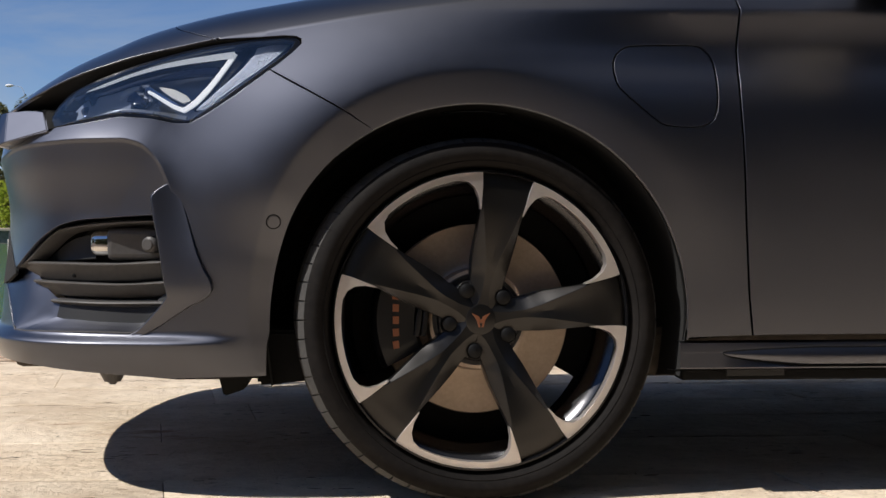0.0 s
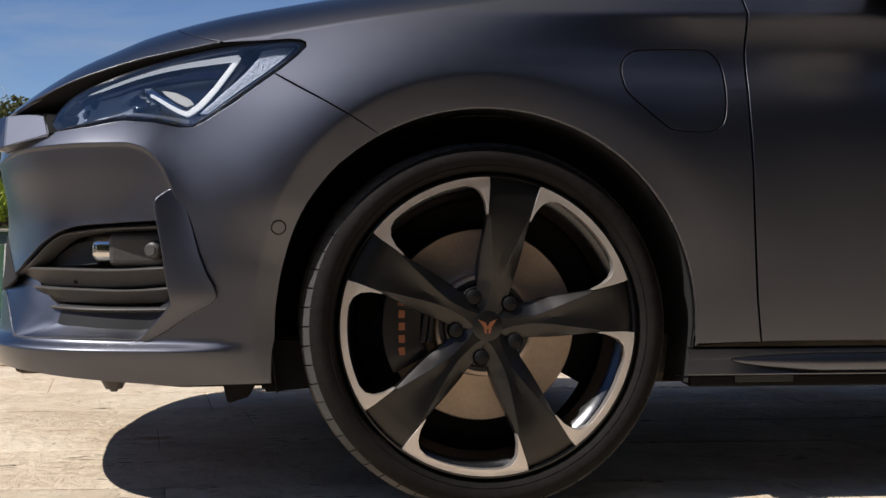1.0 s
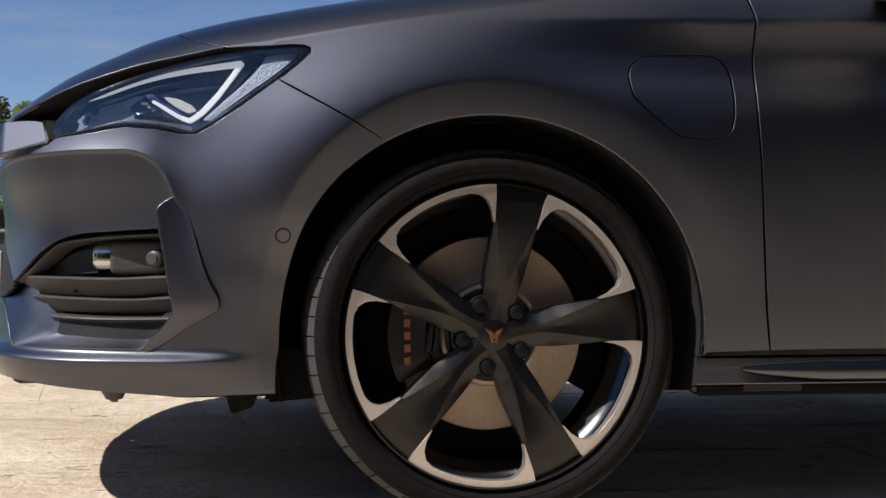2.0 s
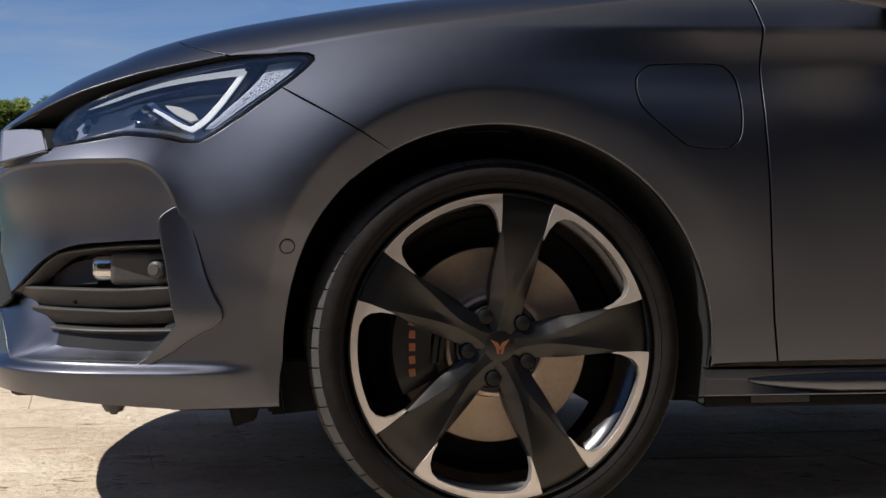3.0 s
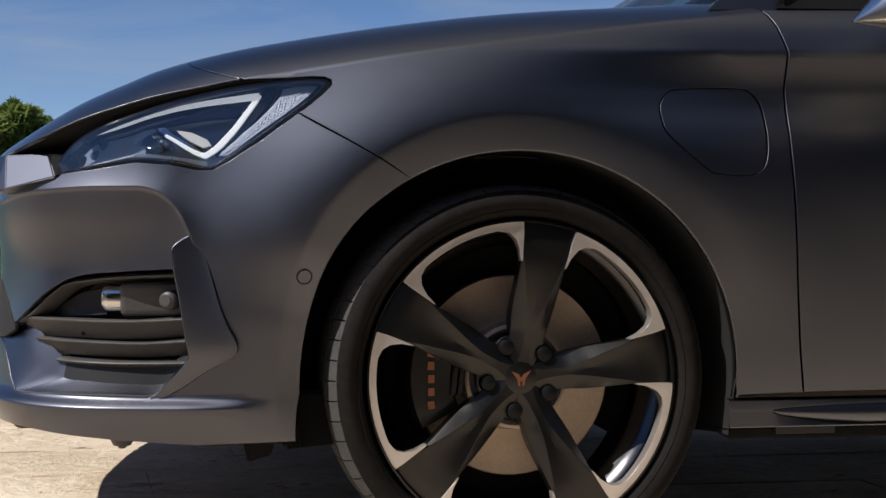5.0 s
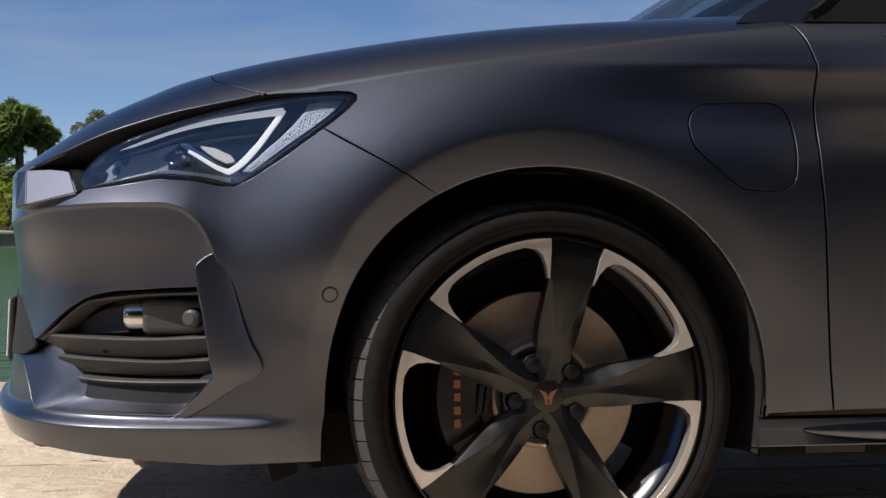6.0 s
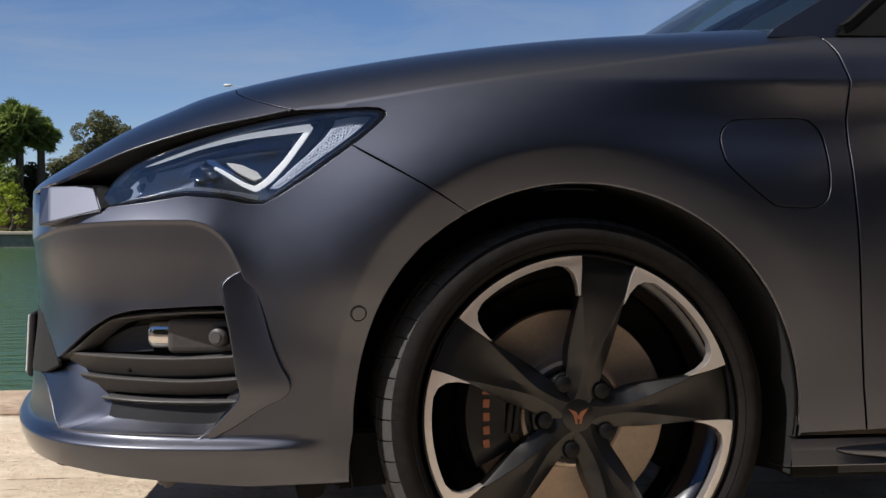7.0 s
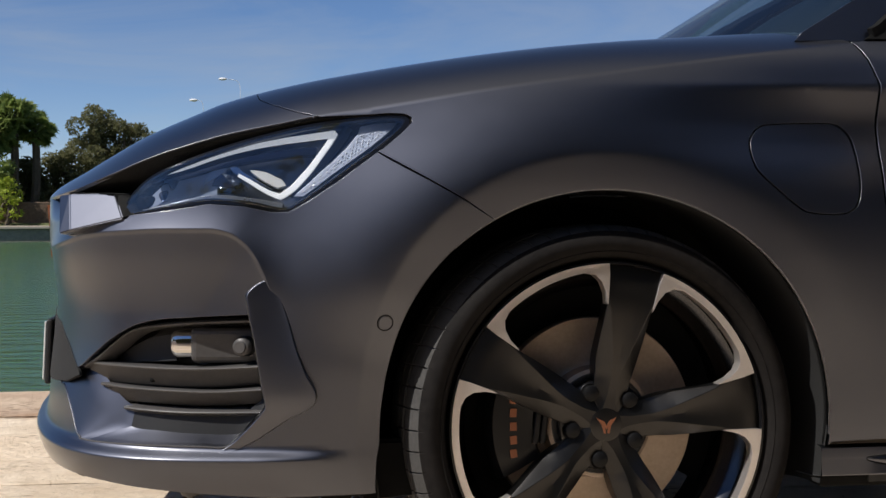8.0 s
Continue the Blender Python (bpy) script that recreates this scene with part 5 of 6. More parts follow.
for x, z in ((1.30, 1.425), (1.7, 1.442), (2.2, 1.435), (2.7, 1.395), (2.95, 1.345)):
    lo = float(side_y(z - 0.03)) + 0.02
    roof_rows.append([(x + 0.08 * (1 - ((MID - y) / 0.7) ** 2) * -1, y, z - 0.03 * ((MID - y) / 0.6) ** 4) for y in np.linspace(lo, 2 * MID - lo, 24)])
part("roof", strip_mesh("roof", roof_rows, flip=False), PAINT, car)
tail_rows = [roof_rows[-1]]
for x, z, w in ((3.2, 1.12, 0.62), (3.33, 0.95, 0.70), (3.38, 0.80, 0.72), (3.40, 0.60, 0.76), (3.41, 0.40, 0.76), (3.36, 0.22, 0.74)):
    tail_rows.append([(x - 0.10 * ((MID - y) / w) ** 4, y, z) for y in np.linspace(MID - w, MID + w, 24)])
part("tailgate", strip_mesh("tailgate", tail_rows), PAINT, car)
part("dashboard", box_bm((0.55, 1.30, 0.20), (0.72, MID, 0.86), 0.06), SEAT, car)
for y in (MID - 0.37, MID + 0.37):
    seat = part("seat", box_bm((0.50, 0.50, 0.16), (1.55, y, 0.72), 0.06), SEAT, car)
    part("backrest", box_bm((0.14, 0.48, 0.60), (1.85, y, 1.02), 0.06, turn=Matrix.Rotation(radians(18), 4, "Y")), SEAT, seat)
    part("headrest", box_bm((0.10, 0.26, 0.18), (1.97, y, 1.34), 0.04, turn=Matrix.Rotation(radians(18), 4, "Y")), SEAT, seat)

# wing mirror: a pointed shell that swells rearwards, on a short foot
rows = []
for s in np.linspace(0.0, 1, 18):
    k = 1 - (1 - s) ** 2
    lo, hi = 0.9045 - 0.030 * s ** 0.9, 0.9065 + 0.150 * (1 - (1 - s) ** 1.6)
    cy, w = -0.085 - 0.030 * k, 0.004 + 0.098 * k
    cz_, h = (lo + hi) / 2, (hi - lo) / 2
    rows.append([(0.5325 + 0.19 * s, cy + w * abs(math.cos(q)) ** 0.8 * (1 if math.cos(q) > 0 else -1), cz_ + h * abs(math.sin(q)) ** 0.8 * (1 if math.sin(q) > 0 else -1)) for q in np.linspace(0, 2 * math.pi, 36, endpoint=False)])
rows.append([(0.718, -0.115, 0.97)] * 36)
mir = part("wing_mirror", strip_mesh("wing_mirror", rows, closed_v=True, flip=False), PAINT, car, "body-coloured wing mirror")
part("mirror_foot", box_bm((0.07, 0.12, 0.014), (0.725, 0.035, 0.912), 0.005), UNDER, mir)
far_side(mir, car)


# ---- the quay, water and far bank ----
def stone(name, light, dark, seed):
    """Rough cream limestone: pits, brown stains, dusty patches."""
    m = bpy.data.materials.new(name)
    m.use_nodes = True
    n, l = m.node_tree.nodes, m.node_tree.links
    b = n["Principled BSDF"]
    b.inputs["Roughness"].default_value = 0.95
    b.inputs["Specular IOR Level"].default_value = 0.06
    geo, info = n.new("ShaderNodeNewGeometry"), n.new("ShaderNodeObjectInfo")

    drawn = n.new("ShaderNodeMapping")
    drawn.inputs["Scale"].default_value = (0.38, 1.5, 1.0)
    l.new(geo.outputs["Position"], drawn.inputs["Vector"])

    def noise_at(scale, detail, rough=0.55, distort=0.0, along_bed=False):
        t = n.new("ShaderNodeTexNoise")
        t.inputs["Scale"].default_value, t.inputs["Detail"].default_value = scale, detail
        t.inputs["Roughness"].default_value, t.inputs["Distortion"].default_value = rough, distort
        l.new(drawn.outputs["Vector"] if along_bed else geo.outputs["Position"], t.inputs["Vector"])
        return t

    def ranged(src, a, b_, to=1.0):
        r = n.new("ShaderNodeMapRange")
        r.inputs["From Min"].default_value, r.inputs["From Max"].default_value, r.inputs["To Max"].default_value = a, b_, to
        l.new(src, r.inputs["Value"])
        return r.outputs["Result"]

    def mixed(fac, one, two):
        x = n.new("ShaderNodeMix")
        x.data_type = "RGBA"
        l.new(fac, x.inputs[0])
        for k, c in ((6, one), (7, two)):
            if isinstance(c, tuple):
                x.inputs[k].default_value = (*c, 1)
            else:
                l.new(c, x.inputs[k])
        return x.outputs[2]

    cloudy, fine, pits, rust = noise_at(2.3, 6), noise_at(26, 8, 0.65), noise_at(17, 8, 0.70, 0.9, True), noise_at(2.6, 9, 0.72, 1.4, True)
    dust, specks, streak = noise_at(7.5, 7, 0.6, 0.5), noise_at(75, 3, 0.6, 0.4), noise_at(5.0, 9, 0.78, 2.0, True)
    base = mixed(ranged(cloudy.outputs["Fac"], 0.32, 0.68), dark, light)
    base = mixed(ranged(dust.outputs["Fac"], 0.50, 0.72, 0.55), base, tuple(min(0.9, c * 1.16) for c in light))
    base = mixed(ranged(fine.outputs["Fac"], 0.50, 0.78, 0.45), base, tuple(c * 0.60 for c in dark))
    base = mixed(ranged(streak.outputs["Fac"], 0.60, 0.74, 0.55), base, (0.32, 0.23, 0.155))
    base = mixed(ranged(rust.outputs["Fac"], 0.60, 0.70, 0.8), base, (0.33, 0.18, 0.10))
    base = mixed(ranged(pits.outputs["Fac"], 0.640, 0.69, 0.85), base, (0.15, 0.105, 0.07))
    base = mixed(ranged(specks.outputs["Fac"], 0.66, 0.71, 0.8), base, (0.13, 0.095, 0.065))
    # holes where the stone has broken out, in loose clusters
    cells, where_holes, hole = n.new("ShaderNodeTexVoronoi"), noise_at(3.2, 3), n.new("ShaderNodeMath")
    cells.inputs["Scale"].default_value, cells.inputs["Randomness"].default_value = 38.0, 1.0
    l.new(drawn.outputs["Vector"], cells.inputs["Vector"])
    hole.operation = "LESS_THAN"
    reach = n.new("ShaderNodeMapRange")
    reach.inputs["From Min"].default_value, reach.inputs["From Max"].default_value = 0.46, 0.70
    reach.inputs["To Max"].default_value = 0.30
    l.new(where_holes.outputs["Fac"], reach.inputs["Value"])
    l.new(cells.outputs["Distance"], hole.inputs[0])
    l.new(reach.outputs["Result"], hole.inputs[1])
    base = mixed(hole.outputs[0], base, (0.19, 0.13, 0.085))
    tone = n.new("ShaderNodeMapRange")
    tone.inputs["To Min"].default_value, tone.inputs["To Max"].default_value = 0.90, 1.08
    l.new(info.outputs["Random"], tone.inputs["Value"])
    scaled = n.new("ShaderNodeVectorMath")
    scaled.operation = "SCALE"
    l.new(base, scaled.inputs[0])
    l.new(tone.outputs["Result"], scaled.inputs["Scale"])
    l.new(scaled.outputs[0], b.inputs["Base Color"])
    height = n.new("ShaderNodeMath")
    height.operation = "MULTIPLY_ADD"
    height.inputs[1].default_value = -1.6
    l.new(ranged(pits.outputs["Fac"], 0.63, 0.73), height.inputs[0])
    l.new(fine.outputs["Fac"], height.inputs[2])
    sunk = n.new("ShaderNodeMath")
    sunk.operation = "MULTIPLY_ADD"
    sunk.inputs[1].default_value = -1.2
    l.new(hole.outputs[0], sunk.inputs[0])
    l.new(height.outputs[0], sunk.inputs[2])
    bump = n.new("ShaderNodeBump")
    bump.inputs["Strength"].default_value, bump.inputs["Distance"].default_value = 1.0, 0.013
    l.new(sunk.outputs[0], bump.inputs["Height"])
    l.new(bump.outputs["Normal"], b.inputs["Normal"])
    return m


SLAB = stone("limestone", (0.80, 0.675, 0.53), (0.55, 0.425, 0.30), 1)
COPING = stone("weathered_coping", (0.60, 0.47, 0.35), (0.40, 0.28, 0.20), 2)
# made-up ground beyond the slabs, its tone set dark for the flank's reflection
EARTH = material("worn_asphalt", (0.105, 0.074, 0.056), 0.95, spots=0.25, spot_size=1.2, bump=0.5, bump_size=40)

QUAY_Y = 3.02
bm = bmesh.new()
xs, ys = (-900, -60, -12, 0, 14, 60, 900), (-900, -60, -12, 0, QUAY_Y - 0.01)
grid = [[bm.verts.new((x, y, -0.008)) for y in ys] for x in xs]
for i in range(len(xs) - 1):
    for j in range(len(ys) - 1):
        bm.faces.new((grid[i][j], grid[i + 1][j], grid[i + 1][j + 1], grid[i][j + 1]))
down = [bm.verts.new((x, QUAY_Y - 0.01, -4)) for x in xs]
for i in range(len(xs) - 1):
    bm.faces.new((grid[i][-1], grid[i + 1][-1], down[i + 1], down[i]))
ground = tagged(part("ground", bm, EARTH), "added dark brown-grey ground round the paved quay", "ground", kind="structure")

paving = tagged(new("pavement"), "quay paved with worn cream limestone slabs", "pavement", kind="structure")
rng = random.Random(7)
ROW_Y = [-2.55, -2.05, -1.6, -1.12, -0.68, -0.2, 0.245, 0.68, 1.0, 1.30, 1.655, 2.06, 2.42]


def slab(name, x0, x1, y0, y1, top, drop):
    """One worn slab: a slightly uneven top, an irregular chipped rim, straight sides."""
    nx, ny = max(4, min(8, int((x1 - x0) / 0.13))), 3
    tilt_x, tilt_y = rng.uniform(-0.001, 0.001), rng.uniform(-0.001, 0.001)
    eu, ew = 0.007 / (x1 - x0), 0.007 / (y1 - y0)
    us = [0.0] + [eu + (1 - 2 * eu) * i / nx for i in range(nx + 1)] + [1.0]
    ws = [0.0] + [ew + (1 - 2 * ew) * j / ny for j in range(ny + 1)] + [1.0]
    nu, nv = len(us), len(ws)
    vs, fs = [], []
    for i, u in enumerate(us):
        for j, w in enumerate(ws):
            rim_u, rim_w = i in (0, nu - 1), j in (0, nv - 1)
            x, y = x0 + (x1 - x0) * u, y0 + (y1 - y0) * w
            z = top + tilt_x * (u - 0.5) + tilt_y * (w - 0.5) + rng.uniform(-0.0007, 0.0007)
            if rim_w:
                z -= rng.uniform(0.001, 0.005)
            elif rim_u:
                z -= rng.uniform(0.0003, 0.0016)
            if not rim_u:
                x += rng.uniform(-0.002, 0.002)
            y += rng.uniform(-0.0025, 0.0025)
            vs.append((x - 0.15 * (y - 0.3), y, z))
    for i in range(nu - 1):
        for j in range(nv - 1):
            k = i * nv + j
            fs.append((k, k + nv, k + nv + 1, k + 1))
    rim = [i * nv for i in range(nu)] + [(nu - 1) * nv + j for j in range(1, nv)] + [i * nv + nv - 1 for i in range(nu - 2, -1, -1)] + [j for j in range(nv - 2, 0, -1)]
    base = len(vs)
    for r in rim:
        vs.append((vs[r][0], vs[r][1], vs[r][2] - drop))
    m = len(rim)
    for i in range(m):
        fs.append((rim[i], base + i, base + (i + 1) % m, rim[(i + 1) % m]))
    me = mesh_from(name, vs, fs)
    me.set_sharp_from_angle(angle=radians(12))
    return me


def lay(x_from, x_to, y0, y1, start):
    x = x_from + start
    while x < x_to:
        w = rng.uniform(0.62, 1.25)
        g = rng.uniform(0.003, 0.006)
        part("slab", slab("slab", x, x + w - 0.002, y0 + g * 0.7, y1 - g * 0.7, rng.uniform(0.0, 0.0015), 0.05), SLAB, paving)
        x += w


for k in range(len(ROW_Y) - 1):
    if ROW_Y[k] in (-0.2, 0.245, 0.68):
        # rows whose upright joint shows beside the shadow
        x = -1.12 if ROW_Y[k] == 0.245 else -0.595
        lay(x, 5.2, ROW_Y[k], ROW_Y[k + 1], 0)
        while x > -4.0:
            w = rng.uniform(0.7, 1.2)
            part("slab", slab("slab", x - w, x - 0.002, ROW_Y[k] + 0.003, ROW_Y[k + 1] - 0.003, rng.uniform(0.0, 0.0015), 0.05), SLAB, paving)
            x -= w
    else:
        lay(-4.2, 5.2, ROW_Y[k], ROW_Y[k + 1], rng.uniform(-0.4, 0.3))
# coping stones at the water's edge
x = -5.0
while x < 5:
    w = rng.uniform(0.9, 1.5)
    part("coping_stone", slab("coping_stone", x, x + w - 0.008, 2.427, QUAY_Y + rng.uniform(-0.006, 0.012), 0.004 + rng.uniform(-0.003, 0.003), 0.16), COPING, paving)
    x += w

# water
wm = bpy.data.materials.new("green_water")
wm.use_nodes = True
n, l = wm.node_tree.nodes, wm.node_tree.links
b = n["Principled BSDF"]
b.inputs["Base Color"].default_value = (0.045, 0.115, 0.075, 1)
b.inputs["Roughness"].default_value = 0.10
b.inputs["IOR"].default_value = 1.33
geo, mp = n.new("ShaderNodeNewGeometry"), n.new("ShaderNodeMapping")
mp.inputs["Scale"].default_value = (0.9, 2.4, 1)
wv, w2, bp = n.new("ShaderNodeTexNoise"), n.new("ShaderNodeTexNoise"), n.new("ShaderNodeBump")
wv.inputs["Scale"].default_value, wv.inputs["Detail"].default_value = 1.6, 5
w2.inputs["Scale"].default_value, w2.inputs["Detail"].default_value = 0.25, 3
bp.inputs["Strength"].default_value, bp.inputs["Distance"].default_value = 0.7, 0.12
l.new(geo.outputs["Position"], mp.inputs["Vector"])
for t in (wv, w2):
    l.new(mp.outputs["Vector"], t.inputs["Vector"])
mixw = n.new("ShaderNodeMix")
mixw.data_type = "RGBA"
mixw.inputs[6].default_value, mixw.inputs[7].default_value = (0.060, 0.115, 0.040, 1), (0.060, 0.135, 0.075, 1)
l.new(w2.outputs["Fac"], mixw.inputs[0])
l.new(mixw.outputs[2], b.inputs["Base Color"])
l.new(wv.outputs["Fac"], bp.inputs["Height"])
l.new(bp.outputs["Normal"], b.inputs["Normal"])
bm = bmesh.new()
q = [bm.verts.new(p) for p in ((-400, QUAY_Y - 0.02, -0.75), (400, QUAY_Y - 0.02, -0.75), (400, 59.3, -0.75), (-400, 59.3, -0.75))]
bm.faces.new(q)
tagged(part("water", bm, wm), "green rippled water of a pond", "water", kind="structure")

# far bank: wall with a coping, lawn, earth behind
WALLM = material("weathered_concrete", (0.20, 0.18, 0.15), 0.9, spots=0.35, spot_size=0.8, bump=0.4, bump_size=6)
COPE = material("pale_concrete", (0.42, 0.35, 0.28), 0.9, spots=0.2, spot_size=0.7)
LAWN = material("lawn", (0.09, 0.13, 0.035), 0.95, spots=0.35, spot_size=0.6, bump=0.8, bump_size=8, second=(0.16, 0.15, 0.06))
part_ = part("bank_wall", box_bm((300, 0.5, 2.6), (0, 59.5, -1.50), 0.03), WALLM)
tagged(part_, "low weathered concrete wall along the far bank", "wall", kind="structure")
part_ = part("bank_coping", box_bm((300, 0.7, 0.14), (0, 59.45, -0.125), 0.03), COPE)
tagged(part_, "pale concrete coping of the far bank", "wall", kind="structure")
bm = bmesh.new()
prev = None
for y, z in ((59.7, -0.08), (62, 0.15), (66, 0.45), (75, 0.6), (120, 0.8), (900, 1.5)):
    cur = [bm.verts.new((x, y, z + 0.05 * math.sin(x * 0.4 + y))) for x in (-900, -60, -40, -30, -24, -18, -12, -6, 0, 20, 60, 900)]
    if prev:
        for i in range(len(cur) - 1):
            bm.faces.new((prev[i], prev[i + 1], cur[i + 1], cur[i]))
    prev = cur
tagged(part("far_ground", bm, LAWN), "sunlit lawn behind the far bank", "grass", kind="structure")
FENCE = material("brown_hedge_wall", (0.13, 0.085, 0.055), 0.95, spots=0.4, spot_size=1.0, bump=0.6, bump_size=5)
tagged(part("garden_wall", box_bm((120, 0.4, 1.2), (-10, 61.3, 0.38), 0.05), FENCE), "dark brown garden wall behind the lawn", "wall", kind="structure")


def leaf_material(name, a, b_):
    m = material(name, a, 0.6, spots=0.3, spot_size=0.5)
    n, l = m.node_tree.nodes, m.node_tree.links
    bs = n["Principled BSDF"]
    geo, ramp = n.new("ShaderNodeNewGeometry"), n.new("ShaderNodeMix")
    ramp.data_type = "RGBA"
    ramp.inputs[6].default_value, ramp.inputs[7].default_value = (*a, 1), (*b_, 1)
    l.new(geo.outputs["Random Per Island"], ramp.inputs[0])
    l.new(ramp.outputs[2], bs.inputs["Base Color"])
    bs.inputs["Specular IOR Level"].default_value = 0.2
    # thin leaves let some of the sun through
    through_leaf, both = n.new("ShaderNodeBsdfTranslucent"), n.new("ShaderNodeMixShader")
    both.inputs[0].default_value = 0.5
    l.new(ramp.outputs[2], through_leaf.inputs["Color"])
    l.new(bs.outputs[0], both.inputs[1])
    l.new(through_leaf.outputs[0], both.inputs[2])
    l.new(both.outputs[0], n["Material Output"].inputs["Surface"])
    return m


BARK = material("bark", (0.10, 0.075, 0.05), 0.95, spots=0.4, spot_size=3, bump=0.8, bump_size=12)
# kept darker than the olive leaves so the unseen trees reflect dark
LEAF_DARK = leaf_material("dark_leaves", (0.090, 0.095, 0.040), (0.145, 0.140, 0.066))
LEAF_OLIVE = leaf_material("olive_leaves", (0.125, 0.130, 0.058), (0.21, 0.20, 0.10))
LEAF_MID = leaf_material("palm_leaves", (0.13, 0.19, 0.05), (0.33, 0.38, 0.12))
LEAF_BRIGHT = leaf_material("bright_leaves", (0.22, 0.30, 0.03), (0.42, 0.46, 0.07))


def trunk_mesh(path, r0, r1, limbs):
    me_v, me_f = [], []

    def limb(p, q, a, b_, bend):
        k = len(me_v)
        p, q = Vector(p), Vector(q)
        for i in range(6):
            s = i / 5
            c = p.lerp(q, s) + Vector(bend) * math.sin(math.pi * s)
            r = a + (b_ - a) * s
            for j in range(7):
                w = 2 * math.pi * j / 7
                me_v.append((c.x + r * math.cos(w), c.y + r * math.sin(w), c.z))
        for i in range(5):
            for j in range(7):
                me_f.append((k + i * 7 + j, k + i * 7 + (j + 1) % 7, k + (i + 1) * 7 + (j + 1) % 7, k + (i + 1) * 7 + j))
    limb(path[0], path[1], r0, r1, (0.12, 0, 0))
    for a, b_ in limbs:
        limb(a, b_, r1 * 0.7, r1 * 0.2, (0, 0, 0.15))
    return mesh_from("trunk", me_v, me_f)


def crown_mesh(clumps, leaves, size, rg, droop=0.0):
    """Many small leaves set in clumps, each clump a loose ball; denser towards its skin."""
    v, f = [], []
    for (cx, cy, cz), r in clumps:
        for _ in range(int(leaves * r * r)):
            d = Vector((rg.gauss(0, 1), rg.gauss(0, 1), rg.gauss(0, 1)))
            d.normalize()
            p = Vector((cx, cy, cz)) + d * r * (0.55 + 0.5 * rg.random() ** 0.6) * Vector((1, 1, 0.85)).length / 1.65
            s = size * rg.uniform(0.6, 1.5)
            a = Vector((rg.gauss(0, 1), rg.gauss(0, 1), rg.gauss(0, 0.7) - droop)).normalized()
            c = a.cross(Vector((rg.gauss(0, 1), rg.gauss(0, 1), rg.gauss(0, 1)))).normalized()
            k = len(v)
            v += [tuple(p - a * s), tuple(p + c * s * 0.45), tuple(p + a * s), tuple(p - c * s * 0.45)]
            f.append((k, k + 1, k + 2, k + 3))
    return mesh_from("crown", v, f, smooth_faces=False)


def tree(name, x, y, base, height, width, leafmat, label, seed, leaves=330, size=0.15, low=0.25, lumps=26, group=""):
    rg = random.Random(seed)
    t = root(name, label, "shrub" if name == "shrub" else "tree", (x, y, base), group)
    split = height * 0.45
    limbs, clumps = [], []
    for _ in range(lumps):
        w, s = rg.uniform(0, 2 * math.pi), rg.random() ** 0.6
        h = rg.uniform(low, 0.93)
        spread = width * 0.5 * s * math.sin(math.pi * min(0.97, max(0.12, (h - low) / (1.02 - low) * 0.75 + 0.22))) ** 0.7
        c = (x + spread * math.cos(w), y + spread * math.sin(w), base + height * h)
        r = width * rg.uniform(0.10, 0.19)
        clumps.append((c, r))
        if rg.random() < 0.5:
            limbs.append(((x, y, base + split * rg.uniform(0.7, 1)), c))
    part("trunk", trunk_mesh(((x, y, base - 0.2), (x + 0.1, y, base + split)), width * 0.035 + 0.08, width * 0.02 + 0.05, limbs), BARK, t)
    part("crown", crown_mesh(clumps, leaves, size, rg), leafmat, t)
    return t


def palm(x, y, base, height, seed, fronds=150, reach=1.5, label="fan palm with a shaggy green crown beside the water"):
    rg = random.Random(seed)
    t = root("palm_tree", label, "palm tree", (x, y, base), "palms on the far bank")
    part("trunk", trunk_mesh(((x, y, base - 0.2), (x + 0.15, y, base + height - 0.9)), 0.22, 0.17, []), BARK, t)
    v, f = [], []
    top = Vector((x + 0.15, y, base + height - 1.0))
    for _ in range(fronds):
        w, e = rg.uniform(0, 2 * math.pi), math.asin(rg.uniform(-0.75, 1.0))
        d = Vector((math.cos(w) * math.cos(e), math.sin(w) * math.cos(e), math.sin(e)))
        tip = top + d * reach * rg.uniform(0.35, 0.95)
        side = Matrix.Rotation(rg.uniform(-1.3, 1.3), 3, d) @ d.cross(Vector((0, 0, 1))).normalized()
        up = side.cross(d)
        # a fan of narrow blades
        for b_ in range(13):
            g = math.radians(-85 + 170 * b_ / 12)
            a = (d * math.cos(g) + side * math.sin(g)).normalized()
            ln = reach * 0.55 * rg.uniform(0.7, 1.1)
            end = tip + a * ln - Vector((0, 0, 0.16 * ln)) + up * rg.uniform(-0.05, 0.05)
            c = a.cross(up).normalized() * 0.06
            k = len(v)
            v += [tuple(tip), tuple(tip.lerp(end, 0.5) + c), tuple(end), tuple(tip.lerp(end, 0.5) - c)]
            f.append((k, k + 1, k + 2, k + 3))
        k = len(v)
        c = side * 0.02
        v += [tuple(top + c), tuple(tip + c), tuple(tip - c), tuple(top - c)]
        f.append((k, k + 1, k + 2, k + 3))
    part("crown", mesh_from("crown", v, f, smooth_faces=False), LEAF_MID, t)
    return t


# trees, shrubs and lamps on the far bank
palm(-11.95, 63.2, 0.2, 5.8, 3, reach=0.92, fronds=130)
palm(-11.05, 63.6, 0.2, 5.15, 5, reach=0.78, fronds=110)
palm(-12.75, 63.0, 0.2, 4.9, 8, reach=0.95, fronds=130)
palm(-13.9, 63.6, 0.2, 5.7, 6, reach=1.0)
tree("broadleaf_tree", -12.9, 62.5, 0.2, 3.5, 2.6, LEAF_MID, "broad green tree below the palms", 11, low=0.05, lumps=34, leaves=600, size=0.11, group="broad trees on the far bank")
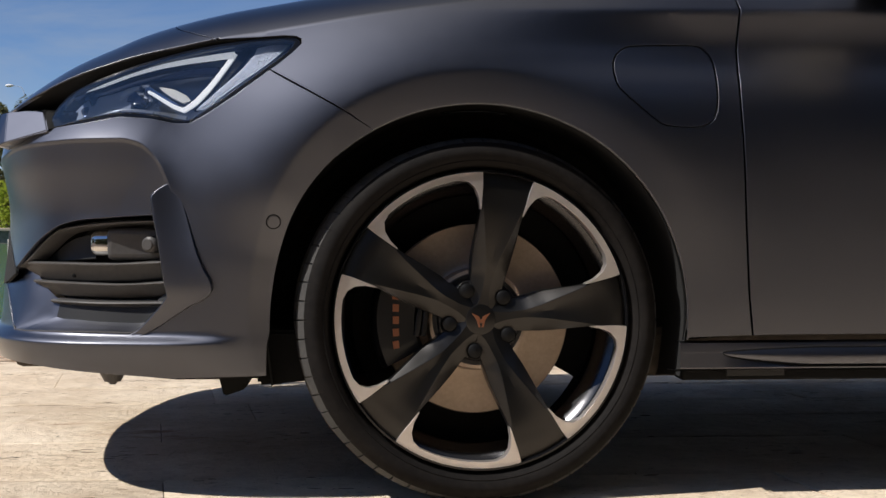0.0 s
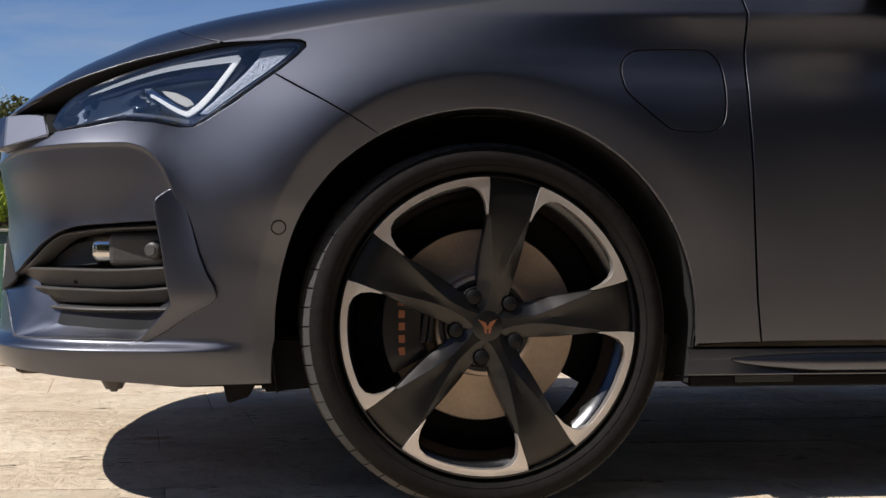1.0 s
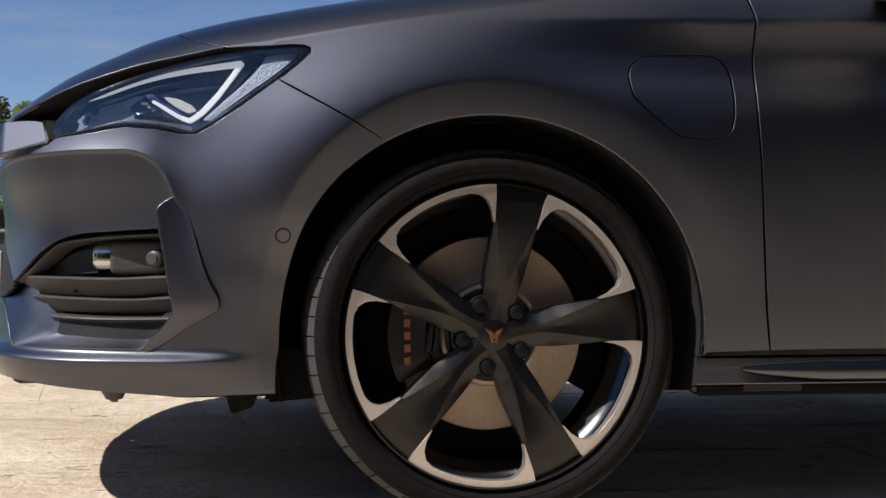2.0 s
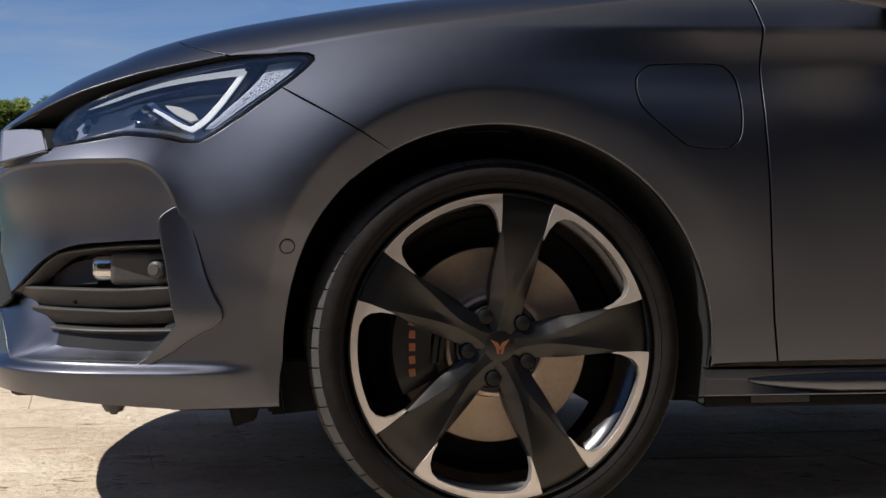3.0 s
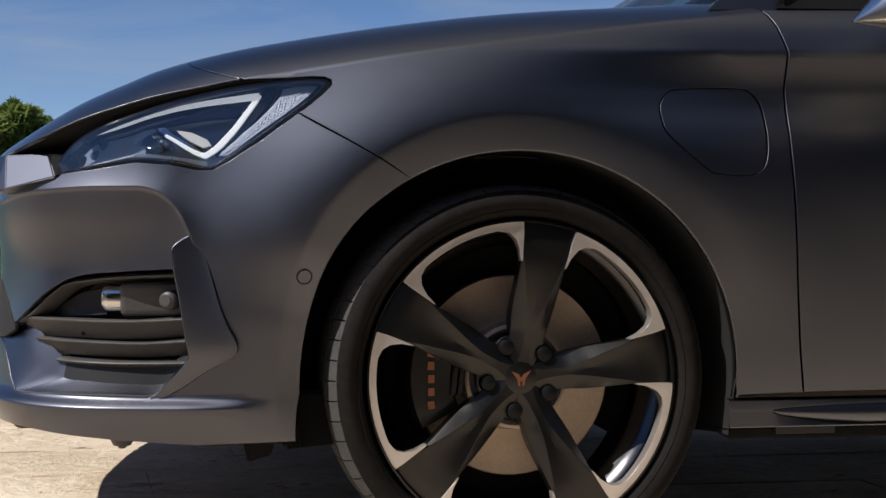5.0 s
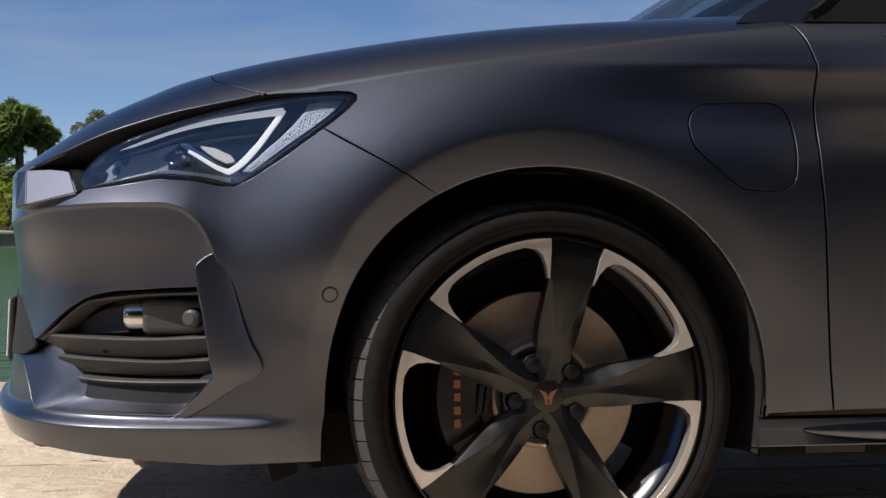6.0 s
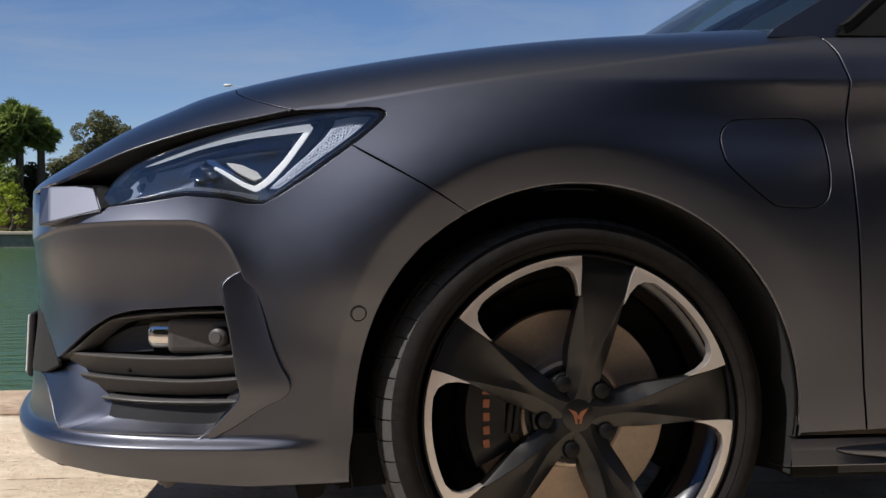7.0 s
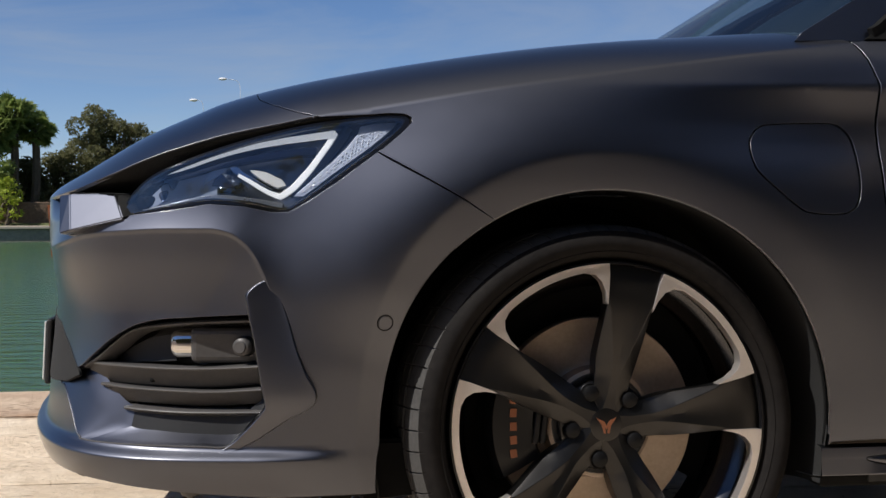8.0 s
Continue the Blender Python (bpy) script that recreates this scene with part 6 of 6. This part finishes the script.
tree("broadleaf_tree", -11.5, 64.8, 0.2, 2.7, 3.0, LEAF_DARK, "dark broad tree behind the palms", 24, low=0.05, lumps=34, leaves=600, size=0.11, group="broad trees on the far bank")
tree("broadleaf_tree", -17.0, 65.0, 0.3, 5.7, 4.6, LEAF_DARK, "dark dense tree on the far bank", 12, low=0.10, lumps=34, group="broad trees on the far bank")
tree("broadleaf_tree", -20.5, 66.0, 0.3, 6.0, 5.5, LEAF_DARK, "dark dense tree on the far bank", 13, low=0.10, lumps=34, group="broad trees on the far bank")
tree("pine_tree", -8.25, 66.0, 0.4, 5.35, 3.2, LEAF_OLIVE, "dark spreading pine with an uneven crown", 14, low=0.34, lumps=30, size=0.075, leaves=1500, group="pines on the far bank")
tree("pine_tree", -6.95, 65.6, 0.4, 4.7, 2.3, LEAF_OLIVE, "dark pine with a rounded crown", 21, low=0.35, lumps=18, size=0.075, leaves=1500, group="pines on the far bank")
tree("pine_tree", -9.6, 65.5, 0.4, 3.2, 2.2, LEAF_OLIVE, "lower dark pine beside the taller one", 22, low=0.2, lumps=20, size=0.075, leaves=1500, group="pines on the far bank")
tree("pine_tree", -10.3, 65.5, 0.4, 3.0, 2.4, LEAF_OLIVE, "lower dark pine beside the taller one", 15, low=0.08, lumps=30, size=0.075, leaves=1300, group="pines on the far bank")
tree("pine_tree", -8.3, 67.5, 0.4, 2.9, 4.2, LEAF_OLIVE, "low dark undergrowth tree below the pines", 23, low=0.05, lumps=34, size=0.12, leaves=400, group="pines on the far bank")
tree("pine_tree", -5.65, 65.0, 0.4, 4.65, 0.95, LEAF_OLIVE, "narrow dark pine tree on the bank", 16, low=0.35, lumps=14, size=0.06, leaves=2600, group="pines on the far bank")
tree("shrub", -11.7, 60.5, 0.1, 2.0, 1.6, LEAF_BRIGHT, "bright yellow-green shrub on the bank", 17, low=0.15, leaves=700, size=0.09, group="shrubs on the far bank")
tree("shrub", -15.8, 60.5, 0.1, 1.9, 2.6, LEAF_BRIGHT, "bright yellow-green shrub on the bank", 18, low=0.15, leaves=420, size=0.10, group="shrubs on the far bank")
LAMPM = material("lamp_white", (0.80, 0.80, 0.80), 0.4, spots=0.03)


def street_lamp(x, y, base, height, arm, label="pale street lamp with a curved arm"):
    t = root("street_lamp", label, "street lamp", (x, y, base), "street lamps on the far bank")
    path = [(x, y, base), (x, y, base + height * 0.8), (x, y, base + height * 0.93), (x - arm * 0.25, y, base + height * 0.985), (x - arm, y, base + height)]
    pts = rounded(path, 8, False)
    part("pole", tube_mesh("pole", pts, [(0.012 * math.cos(w), 0.012 * math.sin(w)) for w in np.linspace(0, 2 * math.pi, 9)[:-1]], ups=(0, 1, 0)), LAMPM, t)
    bm = bmesh.new()
    bmesh.ops.create_uvsphere(bm, u_segments=16, v_segments=10, radius=1, matrix=Matrix.Translation((x - arm - 0.25, y, base + height)) @ Matrix.Diagonal((0.25, 0.14, 0.085, 1)))
    part("lamp_head", bm, LAMPM, t)


street_lamp(-20.0, 80.0, 0.7, 7.4, 0.6)
street_lamp(-1.75, 80.0, 0.7, 7.55, 0.75)
street_lamp(-3.9, 80.0, 0.7, 6.3, 0.3)

# unseen trees across the quay, behind the camera, added to darken reflections and fill
for k, x in enumerate((2.4, 7.0, 12.0, 17.5, 24.0)):
    tree("broadleaf_tree", x, -9.0 - 1.5 * (k % 2), -0.008, 10.8 + (k * 7 % 4) * 0.5, 7.4, LEAF_DARK, "unseen dense dark tree added across the quay to darken reflections", 30 + k, low=0.06, lumps=40, leaves=75, size=0.32, group="trees across the quay")
for k, x in enumerate((-6.6, -2.2)):
    tree("broadleaf_tree", x, -8.0 - 0.8 * k, -0.008, 3.4 + 0.4 * k, 5.0, LEAF_DARK, "unseen dense dark tree added across the quay to darken reflections", 40 + k, low=0.06, lumps=36, leaves=75, size=0.28, group="trees across the quay")
# more unseen trees, added to keep the bright horizon off the nose
for k, (x, y) in enumerate(((-26.0, -19.0), (-29.0, -12.0), (-27.5, -5.5), (-30.0, 0.5))):
    tree("broadleaf_tree", x, y, -0.008, 6.4 + (k * 5 % 3) * 0.5, 7.0, LEAF_DARK, "unseen dense dark tree added at the quay end to darken reflections", 50 + k, low=0.06, lumps=36, leaves=60, size=0.36, group="trees at the end of the quay")
